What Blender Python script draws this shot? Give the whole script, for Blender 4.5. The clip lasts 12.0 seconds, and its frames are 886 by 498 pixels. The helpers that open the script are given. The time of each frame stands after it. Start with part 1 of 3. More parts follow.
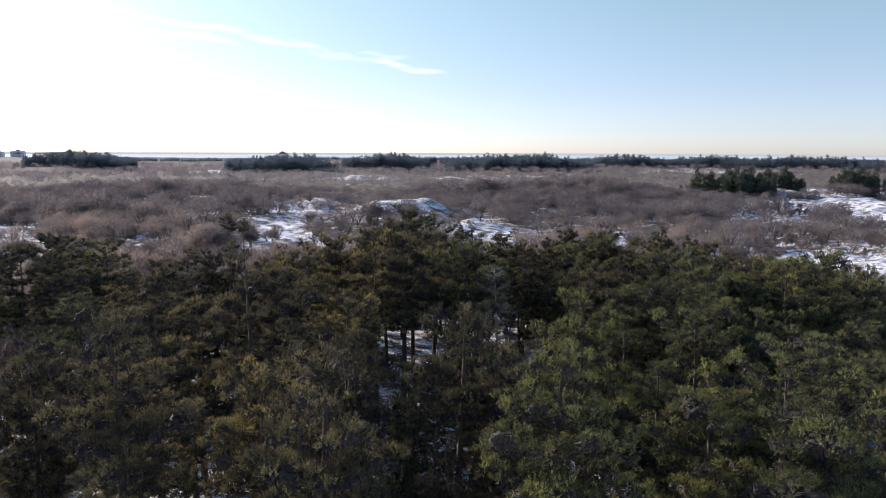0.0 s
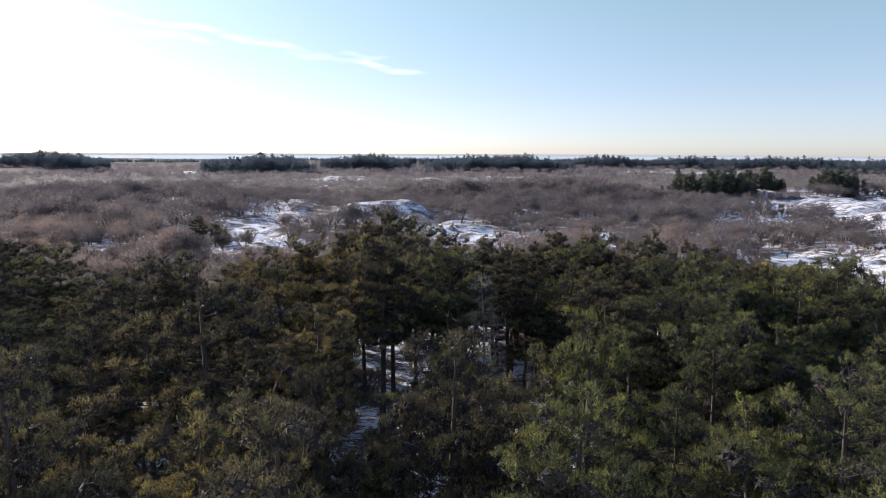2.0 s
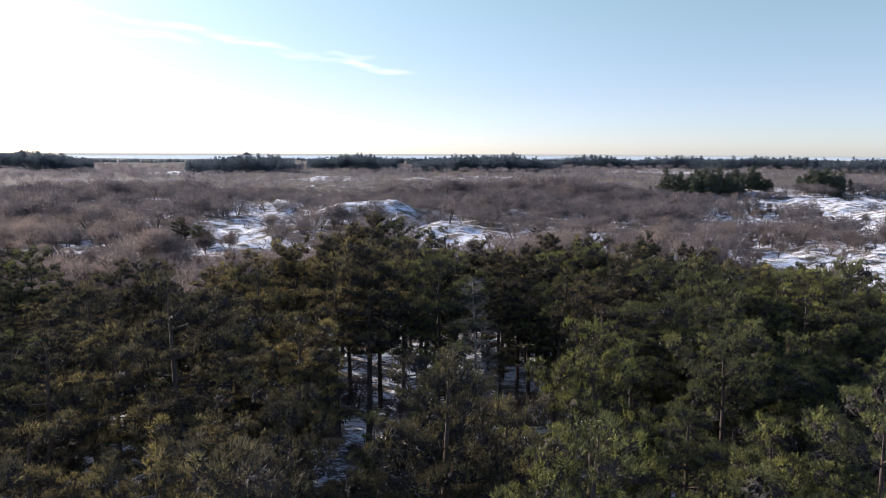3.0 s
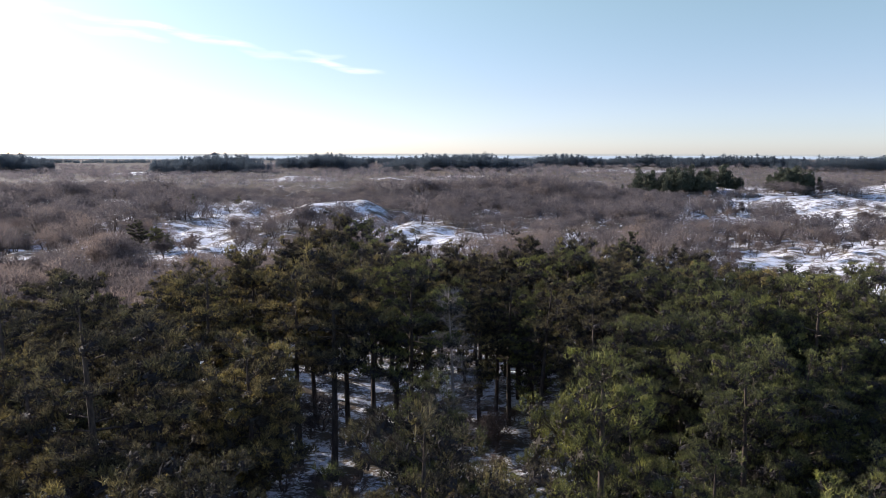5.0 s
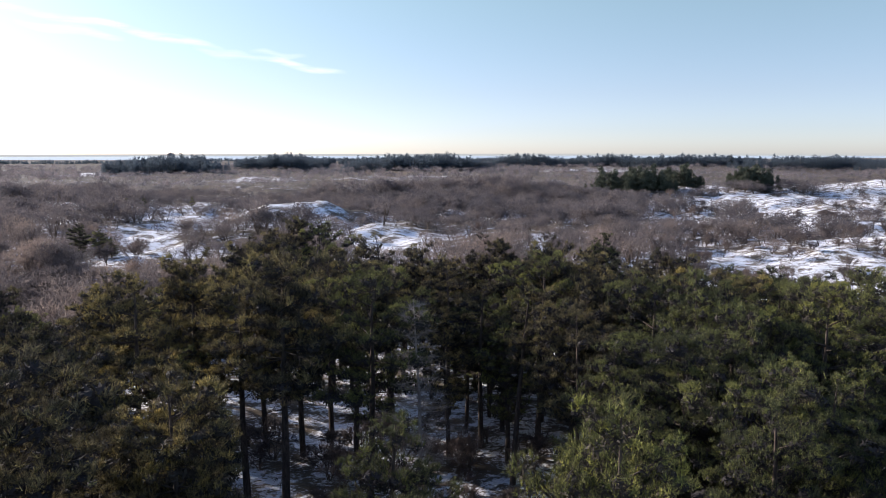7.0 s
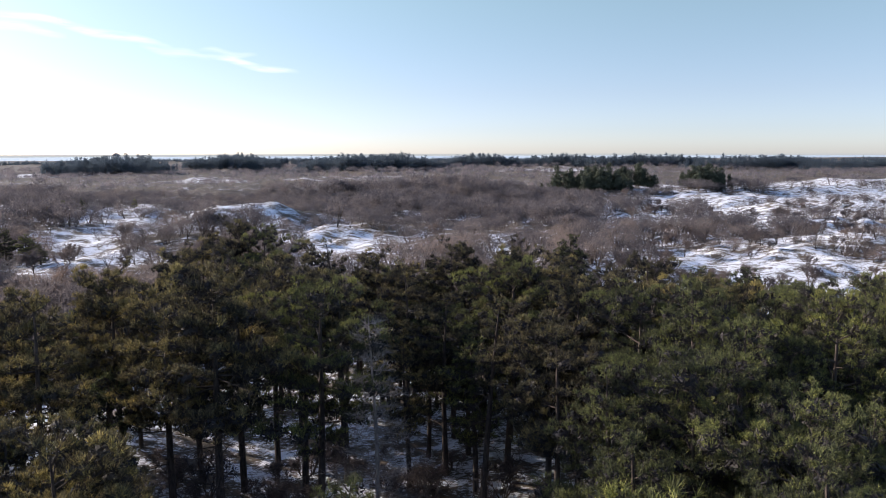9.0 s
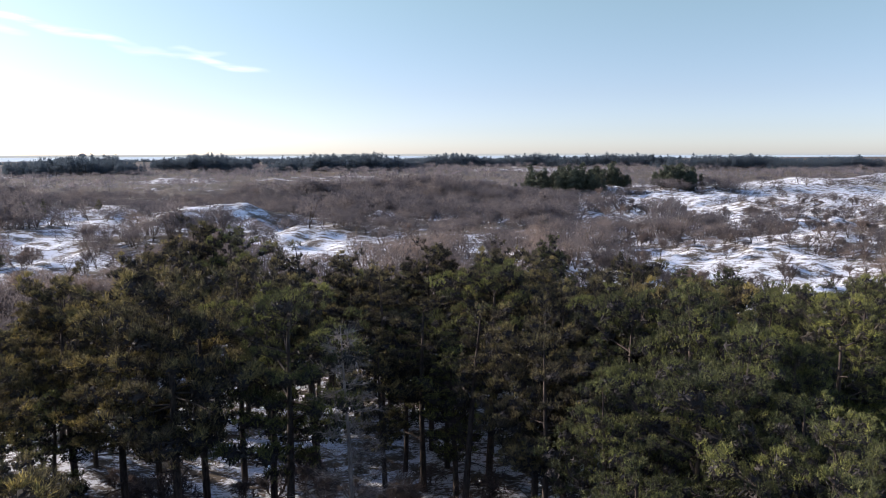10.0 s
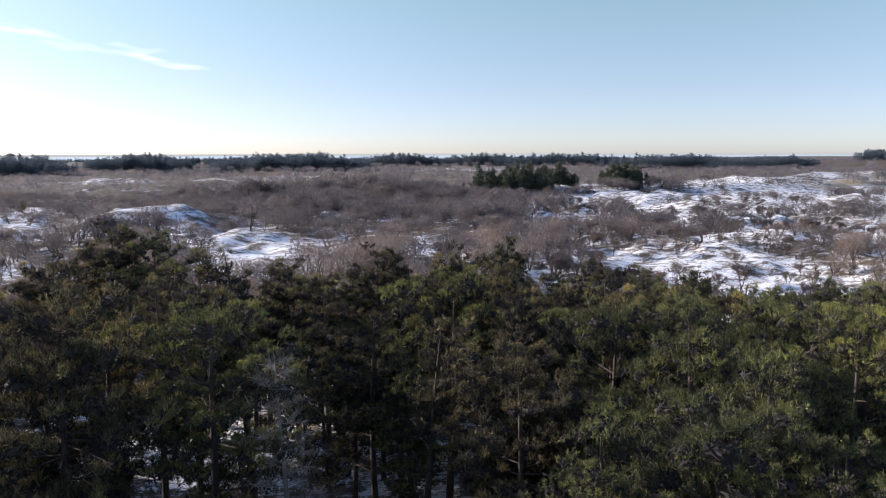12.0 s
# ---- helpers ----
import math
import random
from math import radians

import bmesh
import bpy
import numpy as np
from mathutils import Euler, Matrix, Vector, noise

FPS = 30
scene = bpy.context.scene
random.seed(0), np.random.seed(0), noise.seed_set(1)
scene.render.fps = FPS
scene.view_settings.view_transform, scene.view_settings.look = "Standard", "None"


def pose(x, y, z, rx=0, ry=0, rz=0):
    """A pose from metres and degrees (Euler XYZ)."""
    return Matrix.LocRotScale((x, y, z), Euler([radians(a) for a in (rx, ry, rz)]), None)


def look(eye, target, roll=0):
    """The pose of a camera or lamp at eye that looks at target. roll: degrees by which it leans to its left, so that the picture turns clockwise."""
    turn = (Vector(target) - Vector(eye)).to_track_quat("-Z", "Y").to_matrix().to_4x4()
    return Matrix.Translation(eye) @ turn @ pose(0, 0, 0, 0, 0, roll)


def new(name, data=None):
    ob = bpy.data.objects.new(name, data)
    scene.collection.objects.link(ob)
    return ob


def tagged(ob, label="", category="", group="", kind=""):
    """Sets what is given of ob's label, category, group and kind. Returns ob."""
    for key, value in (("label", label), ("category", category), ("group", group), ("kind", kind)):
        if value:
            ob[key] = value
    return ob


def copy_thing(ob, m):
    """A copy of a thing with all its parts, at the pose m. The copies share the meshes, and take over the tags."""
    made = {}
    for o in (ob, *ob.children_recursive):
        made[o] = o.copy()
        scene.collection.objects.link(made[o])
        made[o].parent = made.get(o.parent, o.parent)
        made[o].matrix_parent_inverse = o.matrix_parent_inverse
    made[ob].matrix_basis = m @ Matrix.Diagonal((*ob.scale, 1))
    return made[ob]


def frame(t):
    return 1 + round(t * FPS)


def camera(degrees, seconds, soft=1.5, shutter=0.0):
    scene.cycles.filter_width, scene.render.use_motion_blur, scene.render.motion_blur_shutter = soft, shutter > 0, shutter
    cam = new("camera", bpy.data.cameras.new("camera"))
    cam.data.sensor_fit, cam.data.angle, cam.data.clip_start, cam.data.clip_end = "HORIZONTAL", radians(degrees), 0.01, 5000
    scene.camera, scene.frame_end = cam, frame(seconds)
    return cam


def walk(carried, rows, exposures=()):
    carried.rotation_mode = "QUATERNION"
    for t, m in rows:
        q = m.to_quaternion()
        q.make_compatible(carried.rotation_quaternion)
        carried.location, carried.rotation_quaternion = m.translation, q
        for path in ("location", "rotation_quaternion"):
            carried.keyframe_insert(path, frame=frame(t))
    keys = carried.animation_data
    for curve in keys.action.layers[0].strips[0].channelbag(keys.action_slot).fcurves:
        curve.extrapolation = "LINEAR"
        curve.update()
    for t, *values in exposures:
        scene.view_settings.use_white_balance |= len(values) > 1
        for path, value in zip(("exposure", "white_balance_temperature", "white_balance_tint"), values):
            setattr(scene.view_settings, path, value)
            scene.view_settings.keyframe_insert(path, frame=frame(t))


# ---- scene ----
cam = camera(64.6, 12.0, soft=0.75)
METRES, EYE, TILT, LEAN, TURN = 40.0, 25.0, -7.97, -0.19, 0.0
ROWS = [
    (0.0, 0.0, 0.0, 0.0, -0.0, 0.0, -0.0),
    (0.5, -0.0014, 0.0403, 0.0046, -0.27, 0.03, 0.02),
    (1.0, -0.0029, 0.0805, 0.0087, -0.71, 0.05, 0.08),
    (1.5, -0.0044, 0.1209, 0.0126, -1.17, 0.06, 0.17),
    (2.0, -0.0056, 0.1613, 0.016, -1.64, 0.07, 0.23),
    (2.5, -0.0066, 0.2015, 0.0197, -2.12, 0.08, 0.27),
    (3.0, -0.0064, 0.2415, 0.0237, -2.65, 0.07, 0.38),
    (5.0, 0.0009, 0.4083, 0.0383, -4.94, 0.02, 0.84),
    (5.5, 0.0035, 0.4508, 0.0416, -5.62, 0.01, 0.95),
    (6.0, 0.0064, 0.4939, 0.0451, -6.4, 0.0, 1.1),
    (6.5, 0.0095, 0.5358, 0.0486, -7.19, -0.01, 1.23),
    (7.0, 0.0132, 0.5776, 0.0522, -7.99, -0.03, 1.38),
    (9.0, 0.0319, 0.7461, 0.0643, -11.62, -0.12, 1.96),
    (9.5, 0.0367, 0.7869, 0.0669, -12.71, -0.16, 2.13),
    (10.0, 0.0424, 0.8284, 0.0698, -13.79, -0.19, 2.29),
    (10.5, 0.0485, 0.8699, 0.0727, -14.86, -0.23, 2.43),
    (11.0, 0.0563, 0.9109, 0.076, -15.93, -0.27, 2.57),
    (11.5, 0.0649, 0.9511, 0.0785, -17.01, -0.33, 2.71),
    (12.0, 0.0741, 0.991, 0.0814, -18.09, -0.39, 2.86),
]
EXPOSURE = 0.70
walk(cam, [(t, pose(0, 0, EYE, TILT, LEAN, TURN) @ pose(METRES * x, METRES * y, METRES * z, 90 + pitch, roll, yaw)) for t, x, y, z, yaw, pitch, roll in ROWS],
     exposures=((0.0, EXPOSURE, 6900, 17), (12.0, EXPOSURE, 6900, 17)))

# ---- daylight: low winter sun ahead and to the left, clear hazy sky ----
SUN_AZ, SUN_EL = -56.0, 20.5          # degrees clockwise from +y, degrees above the horizon
world = bpy.data.worlds.new("winter_sky")
scene.world = world
world.use_nodes = True
wn = world.node_tree
wn.nodes.clear()
w_out = wn.nodes.new("ShaderNodeOutputWorld")
w_bg = wn.nodes.new("ShaderNodeBackground")
sky = wn.nodes.new("ShaderNodeTexSky")
sky.sky_type = "NISHITA"
sky.sun_disc = False
sky.sun_elevation, sky.sun_rotation = radians(SUN_EL), radians(SUN_AZ)
sky.altitude, sky.air_density, sky.dust_density, sky.ozone_density = 20, 0.6, 0.42, 0.7
w_bg.inputs["Strength"].default_value = 0.128
# winter haze: paler and rosier along the horizon, turquoise above it
w_way, w_split = wn.nodes.new("ShaderNodeTexCoord"), wn.nodes.new("ShaderNodeSeparateXYZ")
w_ramp, w_mix, w_gain = wn.nodes.new("ShaderNodeValToRGB"), wn.nodes.new("ShaderNodeMix"), wn.nodes.new("ShaderNodeVectorMath")
for spot, tone in ((0.0, (0.58, 0.60, 0.71)), (0.03, (0.56, 0.58, 0.66)), (0.08, (0.62, 0.625, 0.645)), (0.20, (0.78, 0.835, 0.70)), (0.45, (0.93, 1.03, 1.08))):
    mark = w_ramp.color_ramp.elements.new(spot) if 0 < spot else w_ramp.color_ramp.elements[0]
    mark.position, mark.color = spot, (*tone, 1)
w_ramp.color_ramp.elements[-1].color = (1.12, 1.28, 1.5, 1)
w_mix.data_type, w_mix.blend_type = "RGBA", "MULTIPLY"
w_mix.inputs[0].default_value = 1.0
w_gain.operation = "SCALE"
w_gain.inputs["Scale"].default_value = 1.30
wn.links.new(w_way.outputs["Generated"], w_split.inputs[0])
wn.links.new(w_split.outputs["Z"], w_ramp.inputs[0])
wn.links.new(sky.outputs[0], w_mix.inputs[6])
wn.links.new(w_ramp.outputs[0], w_mix.inputs[7])
wn.links.new(w_mix.outputs[2], w_gain.inputs[0])
wn.links.new(w_gain.outputs[0], w_bg.inputs[0])
wn.links.new(w_bg.outputs[0], w_out.inputs[0])

sun_data = bpy.data.lights.new("sun", "SUN")
sun_data.energy, sun_data.angle, sun_data.color = 5.0, radians(0.6), (1.0, 0.97, 0.92)
sun = new("sun", sun_data)
sun_dir = Vector((math.sin(radians(SUN_AZ)) * math.cos(radians(SUN_EL)), math.cos(radians(SUN_AZ)) * math.cos(radians(SUN_EL)), math.sin(radians(SUN_EL))))
sun.matrix_world = look(sun_dir * 400, (0, 0, 0))

# ---- noise and the lie of the land ----
rng = np.random.default_rng(7)


def lattice(ix, iy, seed):
    h = np.sin(ix * 127.1 + iy * 311.7 + seed * 74.7) * 43758.5453
    return h - np.floor(h)


def value_noise(x, y, seed=0):
    ix, iy = np.floor(x), np.floor(y)
    fx, fy = x - ix, y - iy
    fx, fy = fx * fx * (3 - 2 * fx), fy * fy * (3 - 2 * fy)
    a = lattice(ix, iy, seed) * (1 - fx) + lattice(ix + 1, iy, seed) * fx
    b = lattice(ix, iy + 1, seed) * (1 - fx) + lattice(ix + 1, iy + 1, seed) * fx
    return a * (1 - fy) + b * fy


def fbm(x, y, size, seed=0, octaves=4):
    total, amp, norm = 0.0, 1.0, 0.0
    for k in range(octaves):
        total = total + amp * value_noise(x / size + 17.3 * k, y / size - 9.1 * k, seed + k)
        norm += amp
        amp *= 0.5
        size *= 0.5
    return total / norm


def smooth(a, b, v):
    t = np.clip((v - a) / (b - a), 0, 1)
    return t * t * (3 - 2 * t)


# dune tops and hollows: x, y, height, spread across, spread along
DUNES = ((-68, 332, 3.0, 20, 20), (-15, 300, 7.5, 20, 11), (14, 283, -3.5, 12, 10), (8, 244, 1.6, 14, 8), (44, 309, 2.5, 12, 9), (105, 304, 2.0, 18, 8),
         (430, 455, 7.0, 150, 42), (300, 420, 3.0, 60, 26), (152, 196, 3.2, 26, 10), (118, 168, -1.8, 18, 9), (128, 212, 1.8, 16, 8), (196, 262, 2.6, 30, 10),
         (-130, 318, 4.0, 26, 16), (-92, 268, 2.5, 18, 12), (446, 438, 4.5, 62, 18))
FAR_DUNES = ((-420, 820, 10, 50, 70), (-185, 850, 5, 46, 60), (-72, 970, 5, 48, 50), (90, 870, 5, 60, 50), (250, 1000, 4, 60, 60), (480, 900, 3, 260, 70), (900, 820, 9, 110, 90))


def forest_edge(x):
    """How far the pine wood reaches along y."""
    return 121 + 4 * np.sin(x * 0.06) + np.where(x < -20, (x + 20) * 0.7, 0) - np.where(x > 40, (x - 40) * 0.55, 0)


def ground(x, y):
    x, y = np.asarray(x, float), np.asarray(y, float)
    open_land = smooth(0, 60, y - forest_edge(x))
    floor_level = -1.6 - 2.7 * smooth(36, 76, y) + 2.4 * np.exp(-((x + 18) / 11) ** 2 - ((y - 99) / 16) ** 2)
    level = (-2.2 - 1.8 * np.tanh(x / 90)) * (1 - smooth(360, 640, y))
    z = floor_level * (1 - open_land) + level * open_land
    z = z + (fbm(x, y, 26, 3) - 0.5) * (1.0 + 6.0 * open_land) + (fbm(x, y, 110, 5) - 0.5) * 5.0 * open_land
    z = z + ((0.5 - np.abs(fbm(x, y, 15, 8, 2) - 0.5) * 2) * 1.5 + (fbm(x, y, 7, 12, 2) - 0.5) * 2.2) * open_land
    for dx, dy, h, sx, sy in DUNES + FAR_DUNES:
        z = z + h * np.exp(-((x - dx) / sx) ** 2 - ((y - dy) / sy) ** 2)
    shore = smooth(2250, 2650, y)
    return z * (1 - shore) - 4.0 * shore


# snowy openings in the brush: x, y, half width, half depth
OPENINGS = ((-66, 312, 17, 36), (-50, 274, 16, 30), (-55, 228, 15, 28), (-44, 184, 12, 26), (-18, 286, 24, 20), (8, 268, 16, 16), (8, 240, 18, 14), (24, 232, 14, 8), (44, 306, 11, 12), (64, 296, 11, 12), (105, 300, 17, 10),
            (40, 214, 14, 8), (20, 196, 16, 16), (-112, 296, 17, 16), (-28, 262, 18, 18), (-82, 288, 16, 20), (-130, 330, 16, 14), (-92, 262, 12, 18), (-100, 320, 12, 14), (-186, 356, 22, 22), (-72, 300, 10, 20))
FAR_OPENINGS = ((0, 210, 9, 14), (17, 223, 9, 14), (27, 205, 9, 14), (49, 206, 9, 14), (71, 176, 9, 14), (430, 425, 90, 26), (360, 372, 50, 24), (4, 174, 10, 12), (3, 208, 12, 12), (-160, 352, 20, 18), (-10, 248, 16, 14), (-60, 625, 34, 22), (44, 612, 26, 14), (5, 622, 24, 12), (-84, 650, 22, 16), (-260, 780, 70, 40), (320, 840, 90, 50), (66, 690, 40, 20), (76, 205, 20, 12), (58, 176, 16, 10), (60, 950, 40, 40))


def thicket(x, y):
    """Share of the ground under brush, 0 to 1."""
    x, y = np.asarray(x, float), np.asarray(y, float)
    d = 0.8 + 0.5 * smooth(0.40, 0.55, fbm(x, y, 45, 40, 3))
    for ox, oy, a, b in OPENINGS + FAR_OPENINGS:
        d = d * (1 - 0.9 * np.exp(-(((x - ox) / a) ** 2 + ((y - oy) / b) ** 2) ** 2))
    d = d * (1 - 0.85 * smooth(0.55, 0.63, fbm(x, y, 17, 83, 2)) * smooth(150, 190, y) * (1 - smooth(330, 380, y)))
    field = smooth(0.40, 0.50, (x - 3) / np.maximum(y - 39, 1)) * (1 - smooth(480, 560, y))
    d = d * (1 - field) + field * 0.6 * smooth(0.47, 0.63, fbm(x, y, 30, 47, 3))
    return np.clip(d, 0, 1)


def litter(x, y):
    """Share of the ground that is bare of snow: needles under pines, leaves and grass under brush."""
    wood = 1 - smooth(-4, 10, y - forest_edge(x))
    return wood * 0.53 + (1 - wood) * (0.49 + 0.16 * thicket(x, y) ** 1.2) * (1 + 0.14 * smooth(380, 460, y) * thicket(x, y))


def sand(x, y):
    """Bare sand on the flank of the high dune."""
    x, y = np.asarray(x, float), np.asarray(y, float)
    out = 0 * x
    for sx, sy, a, b in ((426, 416, 24, 7), (470, 428, 26, 8), (400, 408, 12, 5), (505, 420, 24, 7)):
        out = out + np.exp(-((x - sx) / a) ** 2 - ((y - sy) / b) ** 2)
    return np.clip(out * (0.5 + fbm(x, y, 9, 71, 3)), 0, 1)


# ---- mesh helpers ----
class Soup:
    """Collects triangles, each with a material slot."""

    def __init__(self):
        self.v, self.f, self.m, self.n = [], [], [], 0

    def add(self, v, f, slot=0):
        v, f = np.asarray(v, float).reshape(-1, 3), np.asarray(f, int).reshape(-1, 3)
        self.v.append(v)
        self.f.append(f + self.n)
        self.m.append(np.full(len(f), slot))
        self.n += len(v)

    def arrays(self):
        return np.concatenate(self.v), np.concatenate(self.f), np.concatenate(self.m)


def mesh_of(name, v, f, materials, slots=None, smooth_shade=False):
    me = bpy.data.meshes.new(name)
    me.vertices.add(len(v))
    me.vertices.foreach_set("co", np.ascontiguousarray(v, dtype=np.float32).ravel())
    k = f.shape[1]
    me.loops.add(f.size)
    me.loops.foreach_set("vertex_index", np.ascontiguousarray(f, dtype=np.int32).ravel())
    me.polygons.add(len(f))
    me.polygons.foreach_set("loop_start", np.arange(0, f.size, k, dtype=np.int32))
    me.polygons.foreach_set("loop_total", np.full(len(f), k, dtype=np.int32))
    if slots is not None:
        me.polygons.foreach_set("material_index", slots.astype(np.int32))
    me.polygons.foreach_set("use_smooth", np.full(len(f), smooth_shade))
    for m in materials:
        me.materials.append(m)
    me.update(calc_edges=True)
    return me


def part(name, me, parent, label=""):
    ob = new(name, me)
    ob.parent = parent
    return tagged(ob, label)


def unit(v):
    return v / np.maximum(np.linalg.norm(v, axis=-1, keepdims=True), 1e-9)


def tube(soup, pts, radii, sides=5, slot=0):
    """A tapered limb along pts."""
    pts, radii = np.asarray(pts, float), np.asarray(radii, float)
    tang = unit(np.gradient(pts, axis=0))
    ref = np.where(np.abs(tang[:, 2:3]) > 0.9, np.array([[1.0, 0, 0]]), np.array([[0, 0, 1.0]]))
    a = unit(np.cross(tang, ref))
    b = np.cross(tang, a)
    ang = np.arange(sides) * 2 * np.pi / sides
    ring = pts[:, None] + radii[:, None, None] * (np.cos(ang)[None, :, None] * a[:, None] + np.sin(ang)[None, :, None] * b[:, None])
    v = ring.reshape(-1, 3)
    f = []
    for i in range(len(pts) - 1):
        for j in range(sides):
            p, q = i * sides + j, i * sides + (j + 1) % sides
            f += [(p, q, q + sides), (p, q + sides, p + sides)]
    soup.add(v, f, slot)


def slivers(soup, base, way, length, width, r, slot=0, face=None):
    """One thin triangle from each base point along way, turned towards face where it is given."""
    turn = r.normal(size=way.shape) if face is None else face + 0.3 * r.normal(size=way.shape)
    side = unit(np.cross(turn, way)) * np.reshape(width, (-1, 1)) / 2
    tip = base + way * np.reshape(length, (-1, 1))
    v = np.stack([base - side, base + side, tip], axis=1)
    soup.add(v, np.arange(len(base) * 3), slot)


def brushes(soup, pos, axis, face, size, needles, width, r, spread=0.85, slot=0):
    """Tufts of needles: thin triangles that fan out round each axis, overlapping like shingles."""
    n = len(pos)
    way = unit(axis[:, None] + spread * unit(r.normal(size=(n, needles, 3))))
    size = np.broadcast_to(np.reshape(size, (-1, 1)), (n, 1))
    length = size * r.uniform(0.7, 1.15, (n, needles))
    base = np.broadcast_to(pos[:, None], way.shape) - way * 0.3 * size[:, None]
    face = np.broadcast_to(face[:, None], way.shape).reshape(-1, 3)
    slivers(soup, base.reshape(-1, 3), way.reshape(-1, 3), length.ravel() * 1.3, np.broadcast_to(width * size / 0.35, length.shape).ravel(), r, slot, face)


# ---- materials ----
def material(name, rough=0.8, spec=0.3):
    m = bpy.data.materials.new(name)
    m.use_nodes = True
    nt = m.node_tree
    b = nt.nodes["Principled BSDF"]
    b.inputs["Roughness"].default_value = rough
    b.inputs["Specular IOR Level"].default_value = spec
    return m, nt, b


def node(nt, kind, **values):
    n = nt.nodes.new(kind)
    for k, v in values.items():
        n.inputs[k.replace("_", " ")].default_value = v
    return n


def ramp(nt, source, stops):
    n = nt.nodes.new("ShaderNodeValToRGB")
    e = n.color_ramp.elements
    while len(e) < len(stops):
        e.new(0.5)
    for k, (p, c) in zip(e, stops):
        k.position, k.color = p, (*c, 1)
    nt.links.new(source, n.inputs[0])
    return n.outputs[0]


def blend(nt, fac, a, b, mode="MIX"):
    n = nt.nodes.new("ShaderNodeMix")
    n.data_type, n.blend_type = "RGBA", mode
    for s, v in ((0, fac), (6, a), (7, b)):
        if isinstance(v, (int, float)):
            n.inputs[s].default_value = v
        elif isinstance(v, tuple):
            n.inputs[s].default_value = (*v, 1)
        else:
            nt.links.new(v, n.inputs[s])
    return n.outputs[2]


def foliage(name, dark, light, glow=0.3, tufted=False):
    """Needles: every tuft and every tree a little different, with some light passing through."""
    m, nt, b = material(name, 0.75, 0.12)
    geo, info = nt.nodes.new("ShaderNodeNewGeometry"), nt.nodes.new("ShaderNodeObjectInfo")
    c = ramp(nt, geo.outputs["Random Per Island"], ((0.0, dark), (0.75, tuple((p + q) / 2 for p, q in zip(dark, light))), (1.0, light)))
    t = ramp(nt, info.outputs["Random"], ((0.0, (0.52, 0.54, 0.58)), (0.45, (0.9, 0.9, 0.9)), (1.0, (1.32, 1.26, 0.98))))
    c = blend(nt, 1.0, c, t, "MULTIPLY")
    if tufted:
        att = nt.nodes.new("ShaderNodeAttribute")
        att.attribute_name = "tuft"
        c = blend(nt, 1.0, c, ramp(nt, att.outputs["Fac"], ((0.12, (0.34, 0.35, 0.40)), (0.5, (0.88, 0.88, 0.88)), (0.88, (1.6, 1.54, 1.08)))), "MULTIPLY")
    nt.links.new(c, b.inputs["Base Color"])
    tr = nt.nodes.new("ShaderNodeBsdfTranslucent")
    nt.links.new(c, tr.inputs[0])
    mix = nt.nodes.new("ShaderNodeMixShader")
    mix.inputs[0].default_value = glow
    out = nt.nodes["Material Output"]
    nt.links.new(b.outputs[0], mix.inputs[1])
    nt.links.new(tr.outputs[0], mix.inputs[2])
    nt.links.new(mix.outputs[0], out.inputs[0])
    return m


def twig_material(name, dark, light):
    m, nt, b = material(name, 0.85, 0.2)
    geo, info = nt.nodes.new("ShaderNodeNewGeometry"), nt.nodes.new("ShaderNodeObjectInfo")
    c = ramp(nt, geo.outputs["Random Per Island"], ((0.0, dark), (1.0, light)))
    t = ramp(nt, info.outputs["Random"], ((0.0, (0.78, 0.78, 0.8)), (0.5, (1, 1, 1)), (1.0, (1.2, 1.1, 1.0))))
    kind = node(nt, "ShaderNodeTexNoise", Scale=0.13, Detail=2.0)
    nt.links.new(geo.outputs["Position"], kind.inputs["Vector"])
    stand = ramp(nt, kind.outputs["Fac"], ((0.36, (0.62, 0.66, 0.72)), (0.5, (1.0, 1.0, 1.0)), (0.64, (1.3, 1.22, 1.12))))
    c = blend(nt, 1.0, c, stand, "MULTIPLY")
    c = blend(nt, 1.0, c, t, "MULTIPLY")
    nt.links.new(c, b.inputs["Base Color"])
    tr, mix = nt.nodes.new("ShaderNodeBsdfTranslucent"), nt.nodes.new("ShaderNodeMixShader")
    nt.links.new(c, tr.inputs[0])
    mix.inputs[0].default_value = 0.45
    nt.links.new(b.outputs[0], mix.inputs[1])
    nt.links.new(tr.outputs[0], mix.inputs[2])
    nt.links.new(mix.outputs[0], nt.nodes["Material Output"].inputs[0])
    return m


